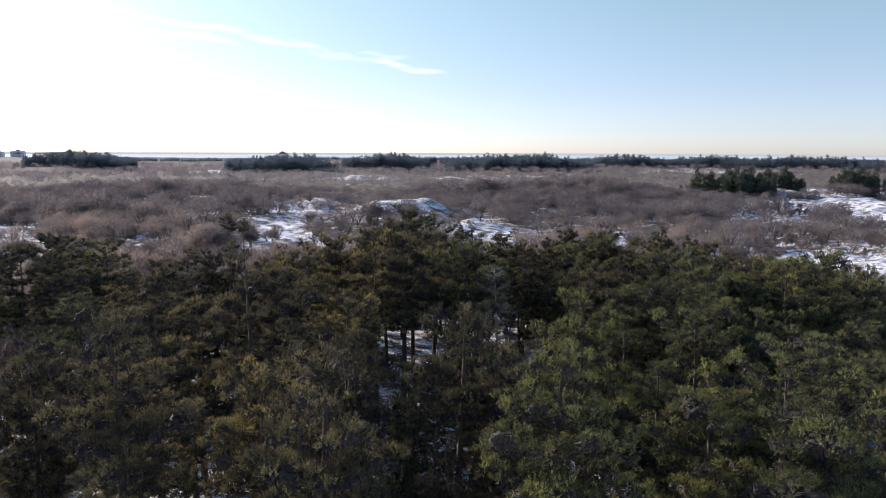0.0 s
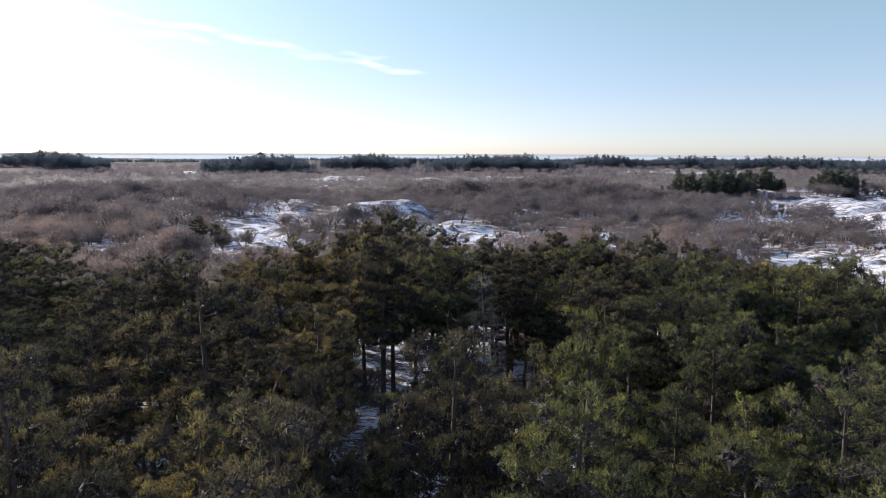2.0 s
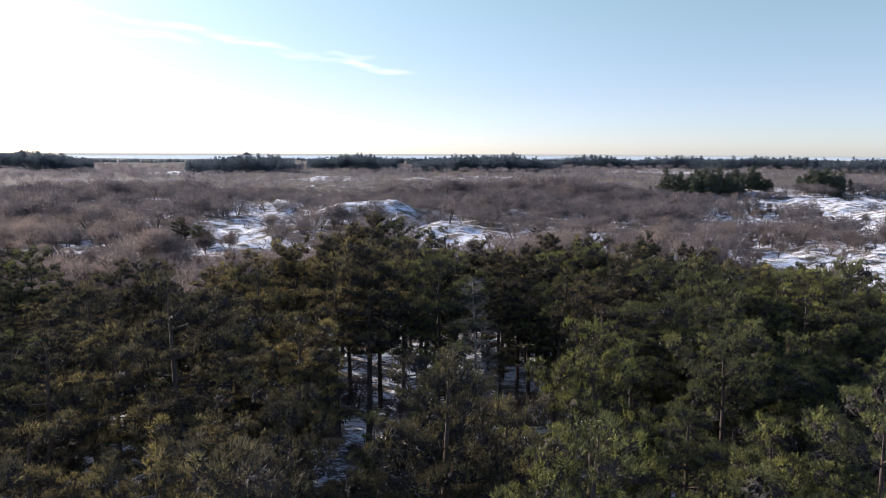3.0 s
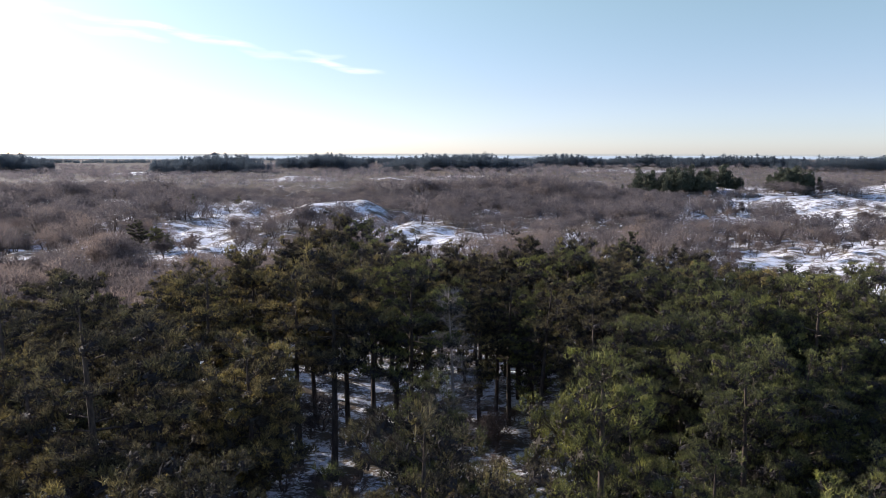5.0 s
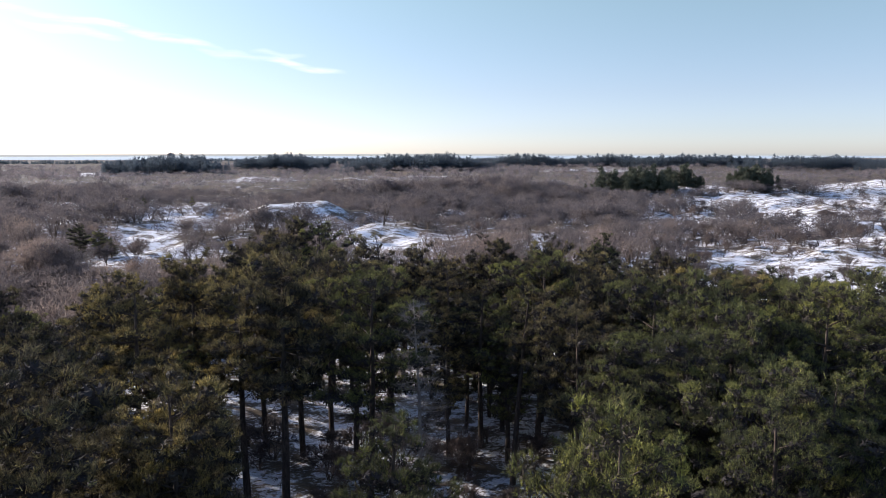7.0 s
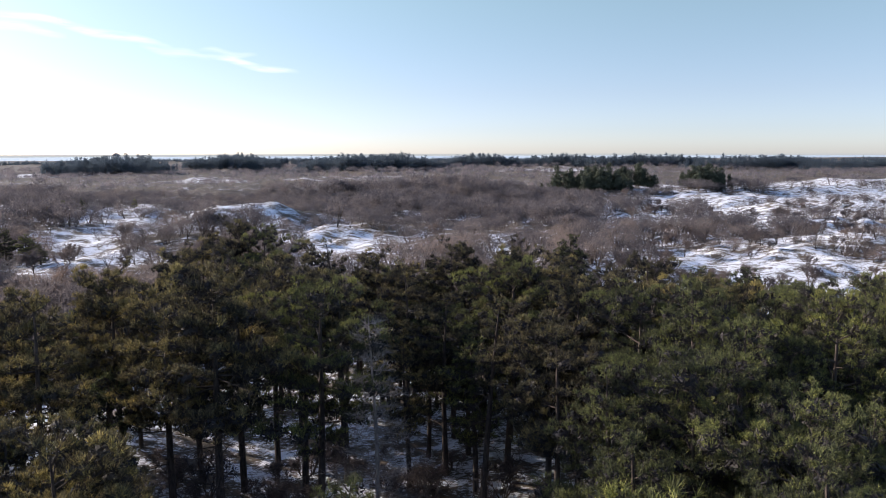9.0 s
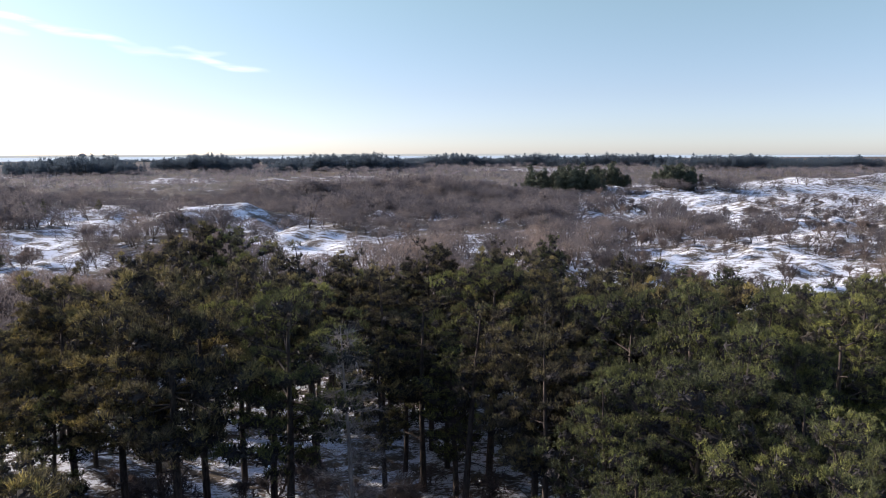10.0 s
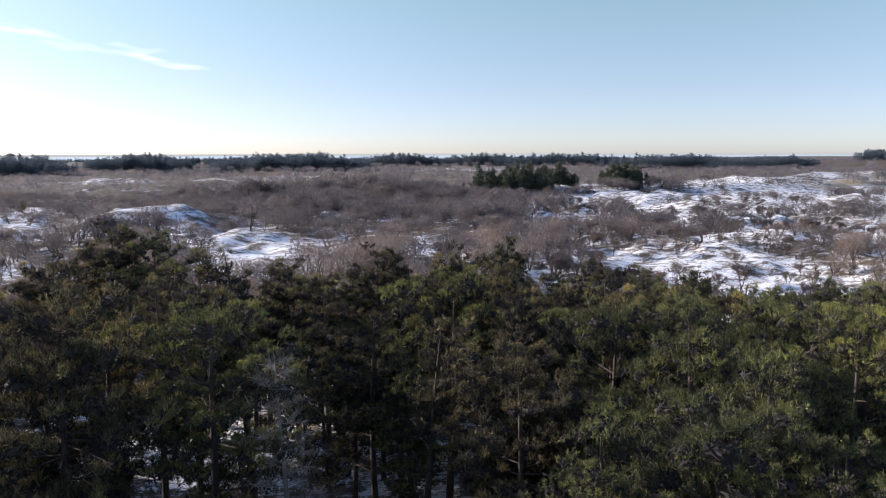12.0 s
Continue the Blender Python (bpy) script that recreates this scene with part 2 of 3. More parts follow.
def bark_material(name, dark, light):
    m, nt, b = material(name, 0.9, 0.2)
    tc = nt.nodes.new("ShaderNodeTexCoord")
    mp = node(nt, "ShaderNodeMapping", Scale=(1, 1, 0.25))
    nt.links.new(tc.outputs["Object"], mp.inputs[0])
    n1 = node(nt, "ShaderNodeTexNoise", Scale=9.0, Detail=6.0, Roughness=0.65)
    nt.links.new(mp.outputs[0], n1.inputs["Vector"])
    n2 = node(nt, "ShaderNodeTexNoise", Scale=0.7, Detail=2.0)
    nt.links.new(tc.outputs["Object"], n2.inputs["Vector"])
    c = ramp(nt, n1.outputs["Fac"], ((0.35, dark), (0.65, light)))
    c = blend(nt, 0.5, c, ramp(nt, n2.outputs["Fac"], ((0.3, (0.6, 0.6, 0.6)), (0.7, (1.2, 1.1, 1.0)))), "MULTIPLY")
    nt.links.new(c, b.inputs["Base Color"])
    bump = node(nt, "ShaderNodeBump", Strength=0.6, Distance=0.05)
    nt.links.new(n1.outputs["Fac"], bump.inputs["Height"])
    nt.links.new(bump.outputs[0], b.inputs["Normal"])
    return m


NEEDLES = foliage("dark_pine_needles", (0.046, 0.042, 0.042), (0.420, 0.350, 0.190), 0.18, True)
GREEN_NEEDLES = foliage("olive_pine_needles", (0.038, 0.041, 0.040), (0.325, 0.338, 0.140), 0.2, True)
# haze over the far woods is mixed into this pale blue base colour
HAZED_NEEDLES = foliage("hazed_pine_needles", (0.150, 0.187, 0.212), (0.188, 0.228, 0.255), 0.5)
CLUMP_NEEDLES = foliage("dune_pine_needles", (0.046, 0.055, 0.050), (0.100, 0.112, 0.085), 0.1)
# shade inside the crowns, put in as a darker needle colour
SHADE_NEEDLES = foliage("painted_shade_needles", (0.036, 0.032, 0.033), (0.066, 0.058, 0.054), 0.1)
BARK = bark_material("pine_bark", (0.040, 0.032, 0.030), (0.115, 0.090, 0.076))
DEAD_BARK = bark_material("bleached_wood", (0.17, 0.142, 0.126), (0.45, 0.39, 0.34))
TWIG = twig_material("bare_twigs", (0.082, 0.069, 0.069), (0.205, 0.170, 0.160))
# brush twigs greyed towards mauve, the far ones paler: haze put into their colour
HAZED_BELT_TWIG = twig_material("hazed_thicket_twigs", (0.122, 0.106, 0.108), (0.232, 0.202, 0.197))
HAZED_FAR_TWIG = twig_material("hazed_distant_twigs", (0.180, 0.160, 0.168), (0.302, 0.268, 0.274))
STEM = bark_material("shrub_bark", (0.06, 0.048, 0.04), (0.17, 0.135, 0.11))


def ground_material():
    m, nt, b = material("snowy_dune_ground", 0.7, 0.25)
    geo = nt.nodes.new("ShaderNodeNewGeometry")
    pos = geo.outputs["Position"]
    att = nt.nodes.new("ShaderNodeAttribute")
    att.attribute_name = "litter"
    stretch = node(nt, "ShaderNodeMapping", Scale=(1.0, 1.6, 1.0), Rotation=(0, 0, 0.5))
    nt.links.new(pos, stretch.inputs[0])
    mid = node(nt, "ShaderNodeTexNoise", Scale=0.22, Detail=8.0, Roughness=0.75)
    fine = node(nt, "ShaderNodeTexNoise", Scale=2.2, Detail=6.0, Roughness=0.75)
    tone = node(nt, "ShaderNodeTexNoise", Scale=0.06, Detail=3.0)
    for n in (mid, fine, tone):
        nt.links.new(stretch.outputs[0], n.inputs["Vector"])

    def maths(op, p, q):
        n = nt.nodes.new("ShaderNodeMath")
        n.operation = op
        for k, v in enumerate((p, q)):
            if isinstance(v, float):
                n.inputs[k].default_value = v
            else:
                nt.links.new(v, n.inputs[k])
        return n.outputs[0]

    rough = maths("ADD", maths("MULTIPLY", mid.outputs["Fac"], 0.6), maths("MULTIPLY", fine.outputs["Fac"], 0.4))
    # the noise lies about 0.5; litter 0.5 leaves half the ground bare
    lift = maths("ADD", rough, maths("MULTIPLY", maths("SUBTRACT", att.outputs["Fac"], 0.5), 0.42))
    mr = nt.nodes.new("ShaderNodeMapRange")
    mr.inputs["From Min"].default_value, mr.inputs["From Max"].default_value = 0.475, 0.53
    nt.links.new(lift, mr.inputs["Value"])
    soil = ramp(nt, fine.outputs["Fac"], ((0.3, (0.045, 0.036, 0.028)), (0.5, (0.10, 0.080, 0.062)), (0.7, (0.175, 0.142, 0.108))))
    soil = blend(nt, 1.0, soil, ramp(nt, tone.outputs["Fac"], ((0.35, (0.8, 0.72, 0.66)), (0.7, (1.25, 1.15, 0.9)))), "MULTIPLY")
    snow = ramp(nt, mid.outputs["Fac"], ((0.3, (0.745, 0.755, 0.785)), (0.7, (0.82, 0.82, 0.83))))
    dune = nt.nodes.new("ShaderNodeAttribute")
    dune.attribute_name = "sand"
    yellow = ramp(nt, fine.outputs["Fac"], ((0.3, (0.30, 0.22, 0.13)), (0.7, (0.46, 0.36, 0.22))))
    cover = blend(nt, mr.outputs[0], snow, soil)
    nt.links.new(blend(nt, dune.outputs["Fac"], cover, yellow), b.inputs["Base Color"])
    bump = node(nt, "ShaderNodeBump", Strength=0.9, Distance=0.35)
    nt.links.new(rough, bump.inputs["Height"])
    nt.links.new(bump.outputs[0], b.inputs["Normal"])
    return m


GROUND = ground_material()
SEA, sea_nt, sea_b = material("grey_green_sea", 0.45, 0.5)
sea_b.inputs["Base Color"].default_value = (0.50, 0.56, 0.58, 1)


# ---- ground and sea ----
def stretched(lo, hi, step, far, grow=1.13):
    out = list(np.arange(lo, hi + step, step))
    s, p = step, out[-1]
    while p < far:
        s *= grow
        p += s
        out.append(p)
    s, p = step, lo
    while p > -far:
        s *= grow
        p -= s
        out.insert(0, p)
    return np.array(out)


gx, gy = stretched(-140, 240, 2.0, 4600), stretched(0, 440, 2.0, 4700)
GX, GY = np.meshgrid(gx, gy)
gv = np.stack([GX, GY, ground(GX, GY)], -1).reshape(-1, 3)
nx, ny = len(gx), len(gy)
idx = np.arange(nx * ny).reshape(ny, nx)
gf = np.stack([idx[:-1, :-1], idx[:-1, 1:], idx[1:, 1:], idx[1:, :-1]], -1).reshape(-1, 4)
ground_mesh = mesh_of("ground", gv, gf, [GROUND], None, True)
ground_mesh.attributes.new("litter", "FLOAT", "POINT").data.foreach_set("value", litter(GX, GY).ravel().astype(np.float32))
ground_mesh.attributes.new("sand", "FLOAT", "POINT").data.foreach_set("value", sand(GX, GY).ravel().astype(np.float32))
tagged(new("ground", ground_mesh), "patchy snow over brown grass and sand on rolling dunes", "ground", kind="structure")
sea_v = np.array([(-6000, 2300, -1.5), (6000, 2300, -1.5), (6000, 4950, -1.5), (-6000, 4950, -1.5)], float)
tagged(new("sea", mesh_of("sea", sea_v, np.array([[0, 1, 2, 3]]), [SEA])), "pale flat sea along the horizon", "sea", kind="structure")


# added wall that glows in place of the hazy far sea, up to the horizon
HAZE_GLOW = bpy.data.materials.new("glowing_haze_strip")
HAZE_GLOW.use_nodes = True
h_nt = HAZE_GLOW.node_tree
h_nt.nodes.clear()
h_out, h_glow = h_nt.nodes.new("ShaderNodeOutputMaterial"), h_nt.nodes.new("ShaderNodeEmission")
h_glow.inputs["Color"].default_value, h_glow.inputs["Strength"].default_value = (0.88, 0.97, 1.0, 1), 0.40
h_nt.links.new(h_glow.outputs[0], h_out.inputs[0])
h_az = np.radians(np.linspace(-60, 75, 55))
h_v = np.concatenate([np.stack([4700 * np.sin(h_az), 4700 * np.cos(h_az), np.full(55, z)], -1) for z in (-2.0, 11.5)])
h_f = np.array([(k, k + 1, k + 56, k + 55) for k in range(54)])
tagged(new("backdrop", mesh_of("backdrop", h_v, h_f, [HAZE_GLOW])), "pale glowing strip standing in for hazy far sea on the horizon", "backdrop", kind="structure")


# ---- thin cloud streaks ----
CLOUD = bpy.data.materials.new("self_lit_cloud")
CLOUD.use_nodes = True
cn = CLOUD.node_tree
cn.nodes.clear()
c_out, c_mix = cn.nodes.new("ShaderNodeOutputMaterial"), cn.nodes.new("ShaderNodeMixShader")
c_clear, c_glow = cn.nodes.new("ShaderNodeBsdfTransparent"), cn.nodes.new("ShaderNodeEmission")
# the streaks emit their white instead of catching the sun
c_glow.inputs["Color"].default_value, c_glow.inputs["Strength"].default_value = (1.0, 0.99, 0.97, 1), 1.1
c_att = cn.nodes.new("ShaderNodeAttribute")
c_att.attribute_name = "soft"
c_geo = cn.nodes.new("ShaderNodeNewGeometry")
c_map = node(cn, "ShaderNodeMapping", Scale=(0.004, 0.004, 0.03), Rotation=(0, 0.06, 0))
c_noise = node(cn, "ShaderNodeTexNoise", Scale=1.0, Detail=5.0, Roughness=0.55)
cn.links.new(c_geo.outputs["Position"], c_map.inputs[0])
cn.links.new(c_map.outputs[0], c_noise.inputs["Vector"])
c_range = node(cn, "ShaderNodeMapRange")
c_range.inputs["From Min"].default_value, c_range.inputs["From Max"].default_value = 0.30, 0.72
cn.links.new(c_noise.outputs["Fac"], c_range.inputs["Value"])
c_mul = cn.nodes.new("ShaderNodeMath")
c_mul.operation = "MULTIPLY"
cn.links.new(c_att.outputs["Fac"], c_mul.inputs[0])
cn.links.new(c_range.outputs[0], c_mul.inputs[1])
cn.links.new(c_mul.outputs[0], c_mix.inputs[0])
cn.links.new(c_clear.outputs[0], c_mix.inputs[1])
cn.links.new(c_glow.outputs[0], c_mix.inputs[2])
cn.links.new(c_mix.outputs[0], c_out.inputs[0])


def cloud(az0, el0, az1, el1, thick, strength):
    """A soft streak between two directions, 4.4 km away."""
    n, k = 40, 9
    u, w = np.meshgrid(np.linspace(0, 1, n), np.linspace(-1, 1, k))
    az = np.radians(az0 + (az1 - az0) * u)
    el = np.radians(el0 + (el1 - el0) * u + w * thick * (0.5 + 0.5 * np.sin(np.pi * u)) + 0.12 * np.sin(u * 9 + az0))
    v = 4400 * np.stack([np.sin(az) * np.cos(el), np.cos(az) * np.cos(el), np.sin(el)], -1).reshape(-1, 3) + (0, 0, 25)
    ids = np.arange(n * k).reshape(k, n)
    f = np.stack([ids[:-1, :-1], ids[:-1, 1:], ids[1:, 1:], ids[1:, :-1]], -1).reshape(-1, 4)
    me = mesh_of("cloud", v, f, [CLOUD], None, True)
    soft = (1 - w ** 2) ** 1.5 * np.sin(np.pi * u) ** 0.8 * strength
    me.attributes.new("soft", "FLOAT", "POINT").data.foreach_set("value", soft.ravel().astype(np.float32))
    tagged(new("cloud", me), "thin cloud streak glowing white by itself in a pale blue sky", "cloud", kind="structure")


for streak in ((-32, 11.2, -22, 9.4, 0.6, 0.5), (-22.5, 8.7, -15.5, 8.1, 0.4, 0.4), (-24, 9.7, -14, 8.7, 0.35, 0.3),
               (-18, 9.2, -8.5, 7.6, 0.4, 0.45), (-11, 7.6, -6, 7.0, 0.4, 0.25), (-7, 7.2, 0.6, 6.0, 0.35, 0.42), (-7, 7.6, -2.5, 7.2, 0.3, 0.2)):
    cloud(*streak)

# ---- pines ----
def pine_meshes(seed, height=16.0, low=0.45, reach=3.2, peak=0.3, tip=0.8, whorl=0.75, per=5, rise=0.1, flat=0.42, tufts=1.0, knobs=4, spread=0.62, tuft=1.0, lift=1.0, ragged=0.25, needles=10, width=0.040):
    """Trunk with whorls of limbs, each carrying flattened clumps of needle tufts, and bare dead branches below."""
    r = np.random.default_rng(seed)
    light = needles < 9
    wood, green, dead = Soup(), Soup(), []
    bend = r.normal(0, 0.3, 2)
    hs = np.linspace(0, 1, 9)
    axis = np.stack([bend[0] * hs ** 2 + 0.12 * np.sin(hs * 5 + seed), bend[1] * hs ** 2 + 0.12 * np.cos(hs * 4 + seed), hs * height * 0.95], -1)
    tube(wood, axis, 0.25 * (1 - hs) ** 0.7 + 0.02, 7)

    def at(z):
        return np.array([np.interp(z, axis[:, 2], axis[:, k]) for k in range(2)] + [z])

    snags = 6 if light else 13
    for k in range(snags):          # bare dead branches under the crown
        z, a = height * (0.12 + (low + 0.05) * ((k + r.random()) / snags) ** 0.7), k * 2.1 + r.uniform(0, 1)
        n = r.uniform(1.0, 2.9)
        p = at(z)
        d = np.array([np.cos(a), np.sin(a), r.uniform(-0.3, 0.15)])
        twig = Soup()
        e = p + d * n + (0, 0, r.uniform(-0.3, 0.3))
        m = p + d * n * 0.55 + (0, 0, 0.08)
        tube(twig, [p, m, e], [0.04, 0.028, 0.008], 3)
        for hand in (-1, 1):
            side = np.array([-d[1], d[0], 0.1]) * n * r.uniform(0.25, 0.5) * hand
            tube(twig, [m, m + side + d * n * 0.3], [0.02, 0.006], 3)
            q = m + (side + d * n * 0.3) * r.uniform(0.2, 1.0, (12, 1))
            slivers(twig, q, unit(d + side + r.normal(0, 0.6, (12, 3)) - (0, 0, 0.2)), r.uniform(0.3, 0.9, 12), np.full(12, 0.024), r)
        q = p + (e - p) * r.uniform(0.3, 1.0, (20, 1))
        slivers(twig, q, unit(d + r.normal(0, 0.7, (20, 3)) - (0, 0, 0.15)), r.uniform(0.3, 1.0, 20), np.full(20, 0.026), r)
        dead.append(twig.arrays())
    pos, axes, sizes, faces, tints = [], [], [], [], []
    bottom, top = low * height, 0.95 * height
    waves, phase = r.normal(size=(4, 3)) * 1.6, r.uniform(0, 6.28, 4)
    z, turn = bottom, 0.0
    while z < top - 0.25:
        u = (z - bottom) / (top - bottom)
        full = (0.45 + 0.55 * (u / peak) ** 0.7) if u < peak else max(0.0, 1 - ((u - peak) / (1 - peak)) ** 1.6) ** tip
        for k in range(max(3, round(per * (1 - 0.35 * u)))):
            turn += 2.39996 + r.normal(0, 0.2)
            if r.random() < 0.10 + 0.12 * (u < 0.25):
                continue
            out = np.array([np.cos(turn), np.sin(turn), 0.0])
            side = np.array([-out[1], out[0], 0.0])
            lump = 1 + ragged * 0.5 * np.cos(waves @ np.array([out[0], out[1], u * 3]) + phase).sum() / 1.4
            n = max(0.55, reach * full * lump * r.uniform(1 - ragged, 1.0 + 0.4 * ragged))
            slope = rise - 0.22 * (1 - u) + 0.75 * u ** 3 + r.normal(0, 0.07)
            p = at(z + r.normal(0, 0.18))
            ts = np.linspace(0, 1, 4)
            limb = p + out * n * ts[:, None] + side * (r.normal(0, 0.1) * n * ts ** 2)[:, None] + np.array([0, 0, 1.0]) * (n * (slope * ts + 0.16 * ts ** 2.5))[:, None]
            tube(wood, limb, (0.02 + 0.011 * n) * (1 - 0.85 * ts), 3 if light else 4)
            size = (0.35 + 0.15 * n) * r.uniform(0.7, 1.3)
            clumps = [(1.0, 0.0, size), (0.42, 0.0, size * 0.8)]
            if n > 1.2:
                hand = r.choice([-1, 1])
                clumps += [(0.62, hand * 0.9 * size, size * 0.85), (0.78, -hand * 1.0 * size, size * 0.75), (0.9, hand * 1.2 * size, size * 0.6)]
            for t, offset, c in clumps:
                middle = np.array([np.interp(t, ts, limb[:, j]) for j in range(3)]) + side * offset + (0, 0, 0.12 * c)
                count = int(tufts * 84 * c * (0.25 + 0.75 * c))
                knob = unit(r.normal(size=(knobs, 3)) * (1, 1, 0.8) + (0, 0, 0.6) + out * 0.3) * r.uniform(0.6, 0.95, (knobs, 1))
                way = unit(r.normal(size=(count, 3)) + (0, 0, 0.5))
                shoot = knob[r.integers(0, knobs, count)] + way * r.uniform(0.2, 0.36, (count, 1))
                shoot = middle + shoot * np.array([c, c, c * (0.35 + 0.65 * flat)])
                pos.append(shoot)
                axes.append(unit(way * (0.8, 0.8, 0.4) + out * 0.25 + (0, 0, lift) + r.normal(0, 0.15, (count, 3))))
                faces.append(unit(way + (0, 0, 0.3)))
                sizes.append(r.uniform(0.17, 0.30, count) * tuft)
                tints.append(0.62 * r.random() + 0.38 * r.random(count))
                # core slivers in the dark colour paint the shade between the tufts
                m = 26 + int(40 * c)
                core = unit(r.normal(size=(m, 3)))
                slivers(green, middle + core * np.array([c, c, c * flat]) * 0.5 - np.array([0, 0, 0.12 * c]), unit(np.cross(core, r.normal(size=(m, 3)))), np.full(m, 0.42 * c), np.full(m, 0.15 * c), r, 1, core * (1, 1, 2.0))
                if not light:
                    slivers(wood, np.broadcast_to(limb[2], (6, 3)), unit(shoot[:6] - limb[2]), np.linalg.norm(shoot[:6] - limb[2], axis=1), np.full(6, 0.03), r)
        z += whorl * r.uniform(0.7, 1.3)
    crest = axis[-1] + r.normal(0, 0.22, (16, 3)) * (1, 1, 0.7) + (0, 0, 0.1)
    pos.append(crest)
    axes.append(unit(r.normal(0, 0.4, (16, 3)) + (0, 0, 1)))
    faces.append(unit(r.normal(size=(16, 3))))
    sizes.append(np.full(16, 0.32))
    tints.append(np.full(16, 0.6))
    pos, axes, sizes, faces = np.concatenate(pos), np.concatenate(axes), np.concatenate(sizes), np.concatenate(faces)
    lead = green.n
    brushes(green, pos, axes, faces, sizes * (1.15 if light else 1.0), needles, width, r, spread)
    shade = np.concatenate([np.full(lead, 0.5), np.repeat(np.concatenate(tints), needles * 3)])
    return wood.arrays(), dead, green.arrays(), shade


TOPS = []          # the height of each kind's crown


def pine(seed, label, needle=None, **shape):
    needle = needle or NEEDLES
    wood, dead, green, shade = pine_meshes(seed, **shape)
    TOPS.append(float(green[0][:, 2].max() - 0.2))
    root = tagged(new("pine_tree"), label, "pine tree", "pines of the wood")
    trunk = part("trunk", mesh_of("pine_trunk", wood[0], wood[1], [BARK], None, True), root, "dark furrowed trunk with limbs")
    for v, f, _ in dead:
        part("dead_branch", mesh_of("pine_dead_branch", v, f, [BARK]), trunk, "bare grey dead side branch")
    crown = mesh_of("pine_crown", green[0], green[1], [needle, SHADE_NEEDLES], green[2])
    crown.attributes.new("tuft", "FLOAT", "POINT").data.foreach_set("value", shade.astype(np.float32))
    part("crown", crown, root, "tufted olive-green needles over inner ones coloured dark for shade")
    return root


PINES = [pine(11, "tall dark pine with a broad rounded crown", low=0.48, reach=2.9, per=6, whorl=0.85, peak=0.35, tip=0.5),
         pine(12, "tall dark pine with layered foliage plates", low=0.50, reach=3.4, per=6, whorl=1.2, peak=0.3, tip=0.55, flat=0.32, rise=0.05, lift=0.6, ragged=0.35),
         pine(13, "slender dark pine with a high open crown", low=0.60, reach=2.3, per=4, whorl=0.9, peak=0.4, tip=0.55, ragged=0.4),
         pine(14, "bushy olive-green pine foliated far down", needle=GREEN_NEEDLES, low=0.22, reach=2.9, per=6, whorl=0.95, peak=0.25, tip=0.62, flat=0.6, lift=1.1, rise=0.2, needles=14, width=0.030, tufts=1.5, tuft=0.74, knobs=6, spread=0.66, ragged=0.4),
         pine(15, "broad olive-green pine with an uneven crown", needle=GREEN_NEEDLES, low=0.42, reach=3.3, per=6, whorl=1.1, peak=0.35, tip=0.5, flat=0.5, lift=1.1, rise=0.15, needles=14, width=0.030, tufts=1.5, tuft=0.74, knobs=6, spread=0.66, ragged=0.5),
         pine(16, "young conical pine foliated to the ground", needle=GREEN_NEEDLES, low=0.10, reach=2.6, per=5, whorl=0.85, peak=0.15, tip=1.1, lift=1.0, rise=0.2),
         pine(17, "dark pine within the closed wood", low=0.38, reach=2.7, per=5, whorl=0.95, needles=7, width=0.062, tufts=0.65, ragged=0.35, tip=0.6),
         pine(18, "olive-green pine within the closed wood", needle=GREEN_NEEDLES, low=0.32, reach=2.6, per=5, whorl=0.95, needles=7, width=0.062, tufts=0.65, flat=0.55, lift=0.7, rise=0.2, tip=0.62),
         pine(19, "brownish-olive pine with knobbly open foliage", low=0.34, reach=2.8, per=6, whorl=0.85, peak=0.3, tip=0.58, flat=0.5, lift=0.9, rise=0.12, needles=14, width=0.030, tufts=1.5, tuft=0.74, knobs=6, spread=0.66, ragged=0.45)]
used = set()


def plant(kind, x, y, top, turn, wide=1.0):
    """A pine whose top stands at height top."""
    z = float(ground(x, y)) - 0.1
    s = (top - z) / TOPS[kind]
    w = wide * (0.35 + 0.65 * s)
    m = Matrix.Translation((x, y, z)) @ Matrix.Rotation(turn, 4, "Z") @ Matrix.Diagonal((w, w, s, 1))
    if kind not in used:
        used.add(kind)
        PINES[kind].matrix_basis = m
        return PINES[kind]
    return copy_thing(PINES[kind], m @ Matrix.Diagonal([1 / c for c in PINES[kind].scale] + [1]))


# kind, x, y, height of the top
NEAR_STAND = ((8, -4.6, 25.8, 17.4), (8, 0.9, 35.2, 17.0), (3, 2.2, 51.0, 12.9), (8, -5.0, 36.0, 15.4), (3, 4.8, 28.8, 16.8), (3, 8.8, 42.0, 16.4), (3, 14.2, 35.4, 13.6), (4, 17.2, 33.0, 15.9),
              (8, -14.4, 29.8, 18.0), (1, -20.2, 47.6, 15.2), (8, -8.6, 31.2, 15.0), (8, 3.6, 36.0, 14.8), (0, -10.0, 41.5, 13.0), (3, 13.4, 42.5, 11.6), (0, -22.5, 36.5, 14.6), (4, 25.0, 42.0, 12.6), (5, -2.2, 44.5, 11.2), (3, 24.0, 36.0, 13.4), (1, -16.5, 38.5, 13.4))
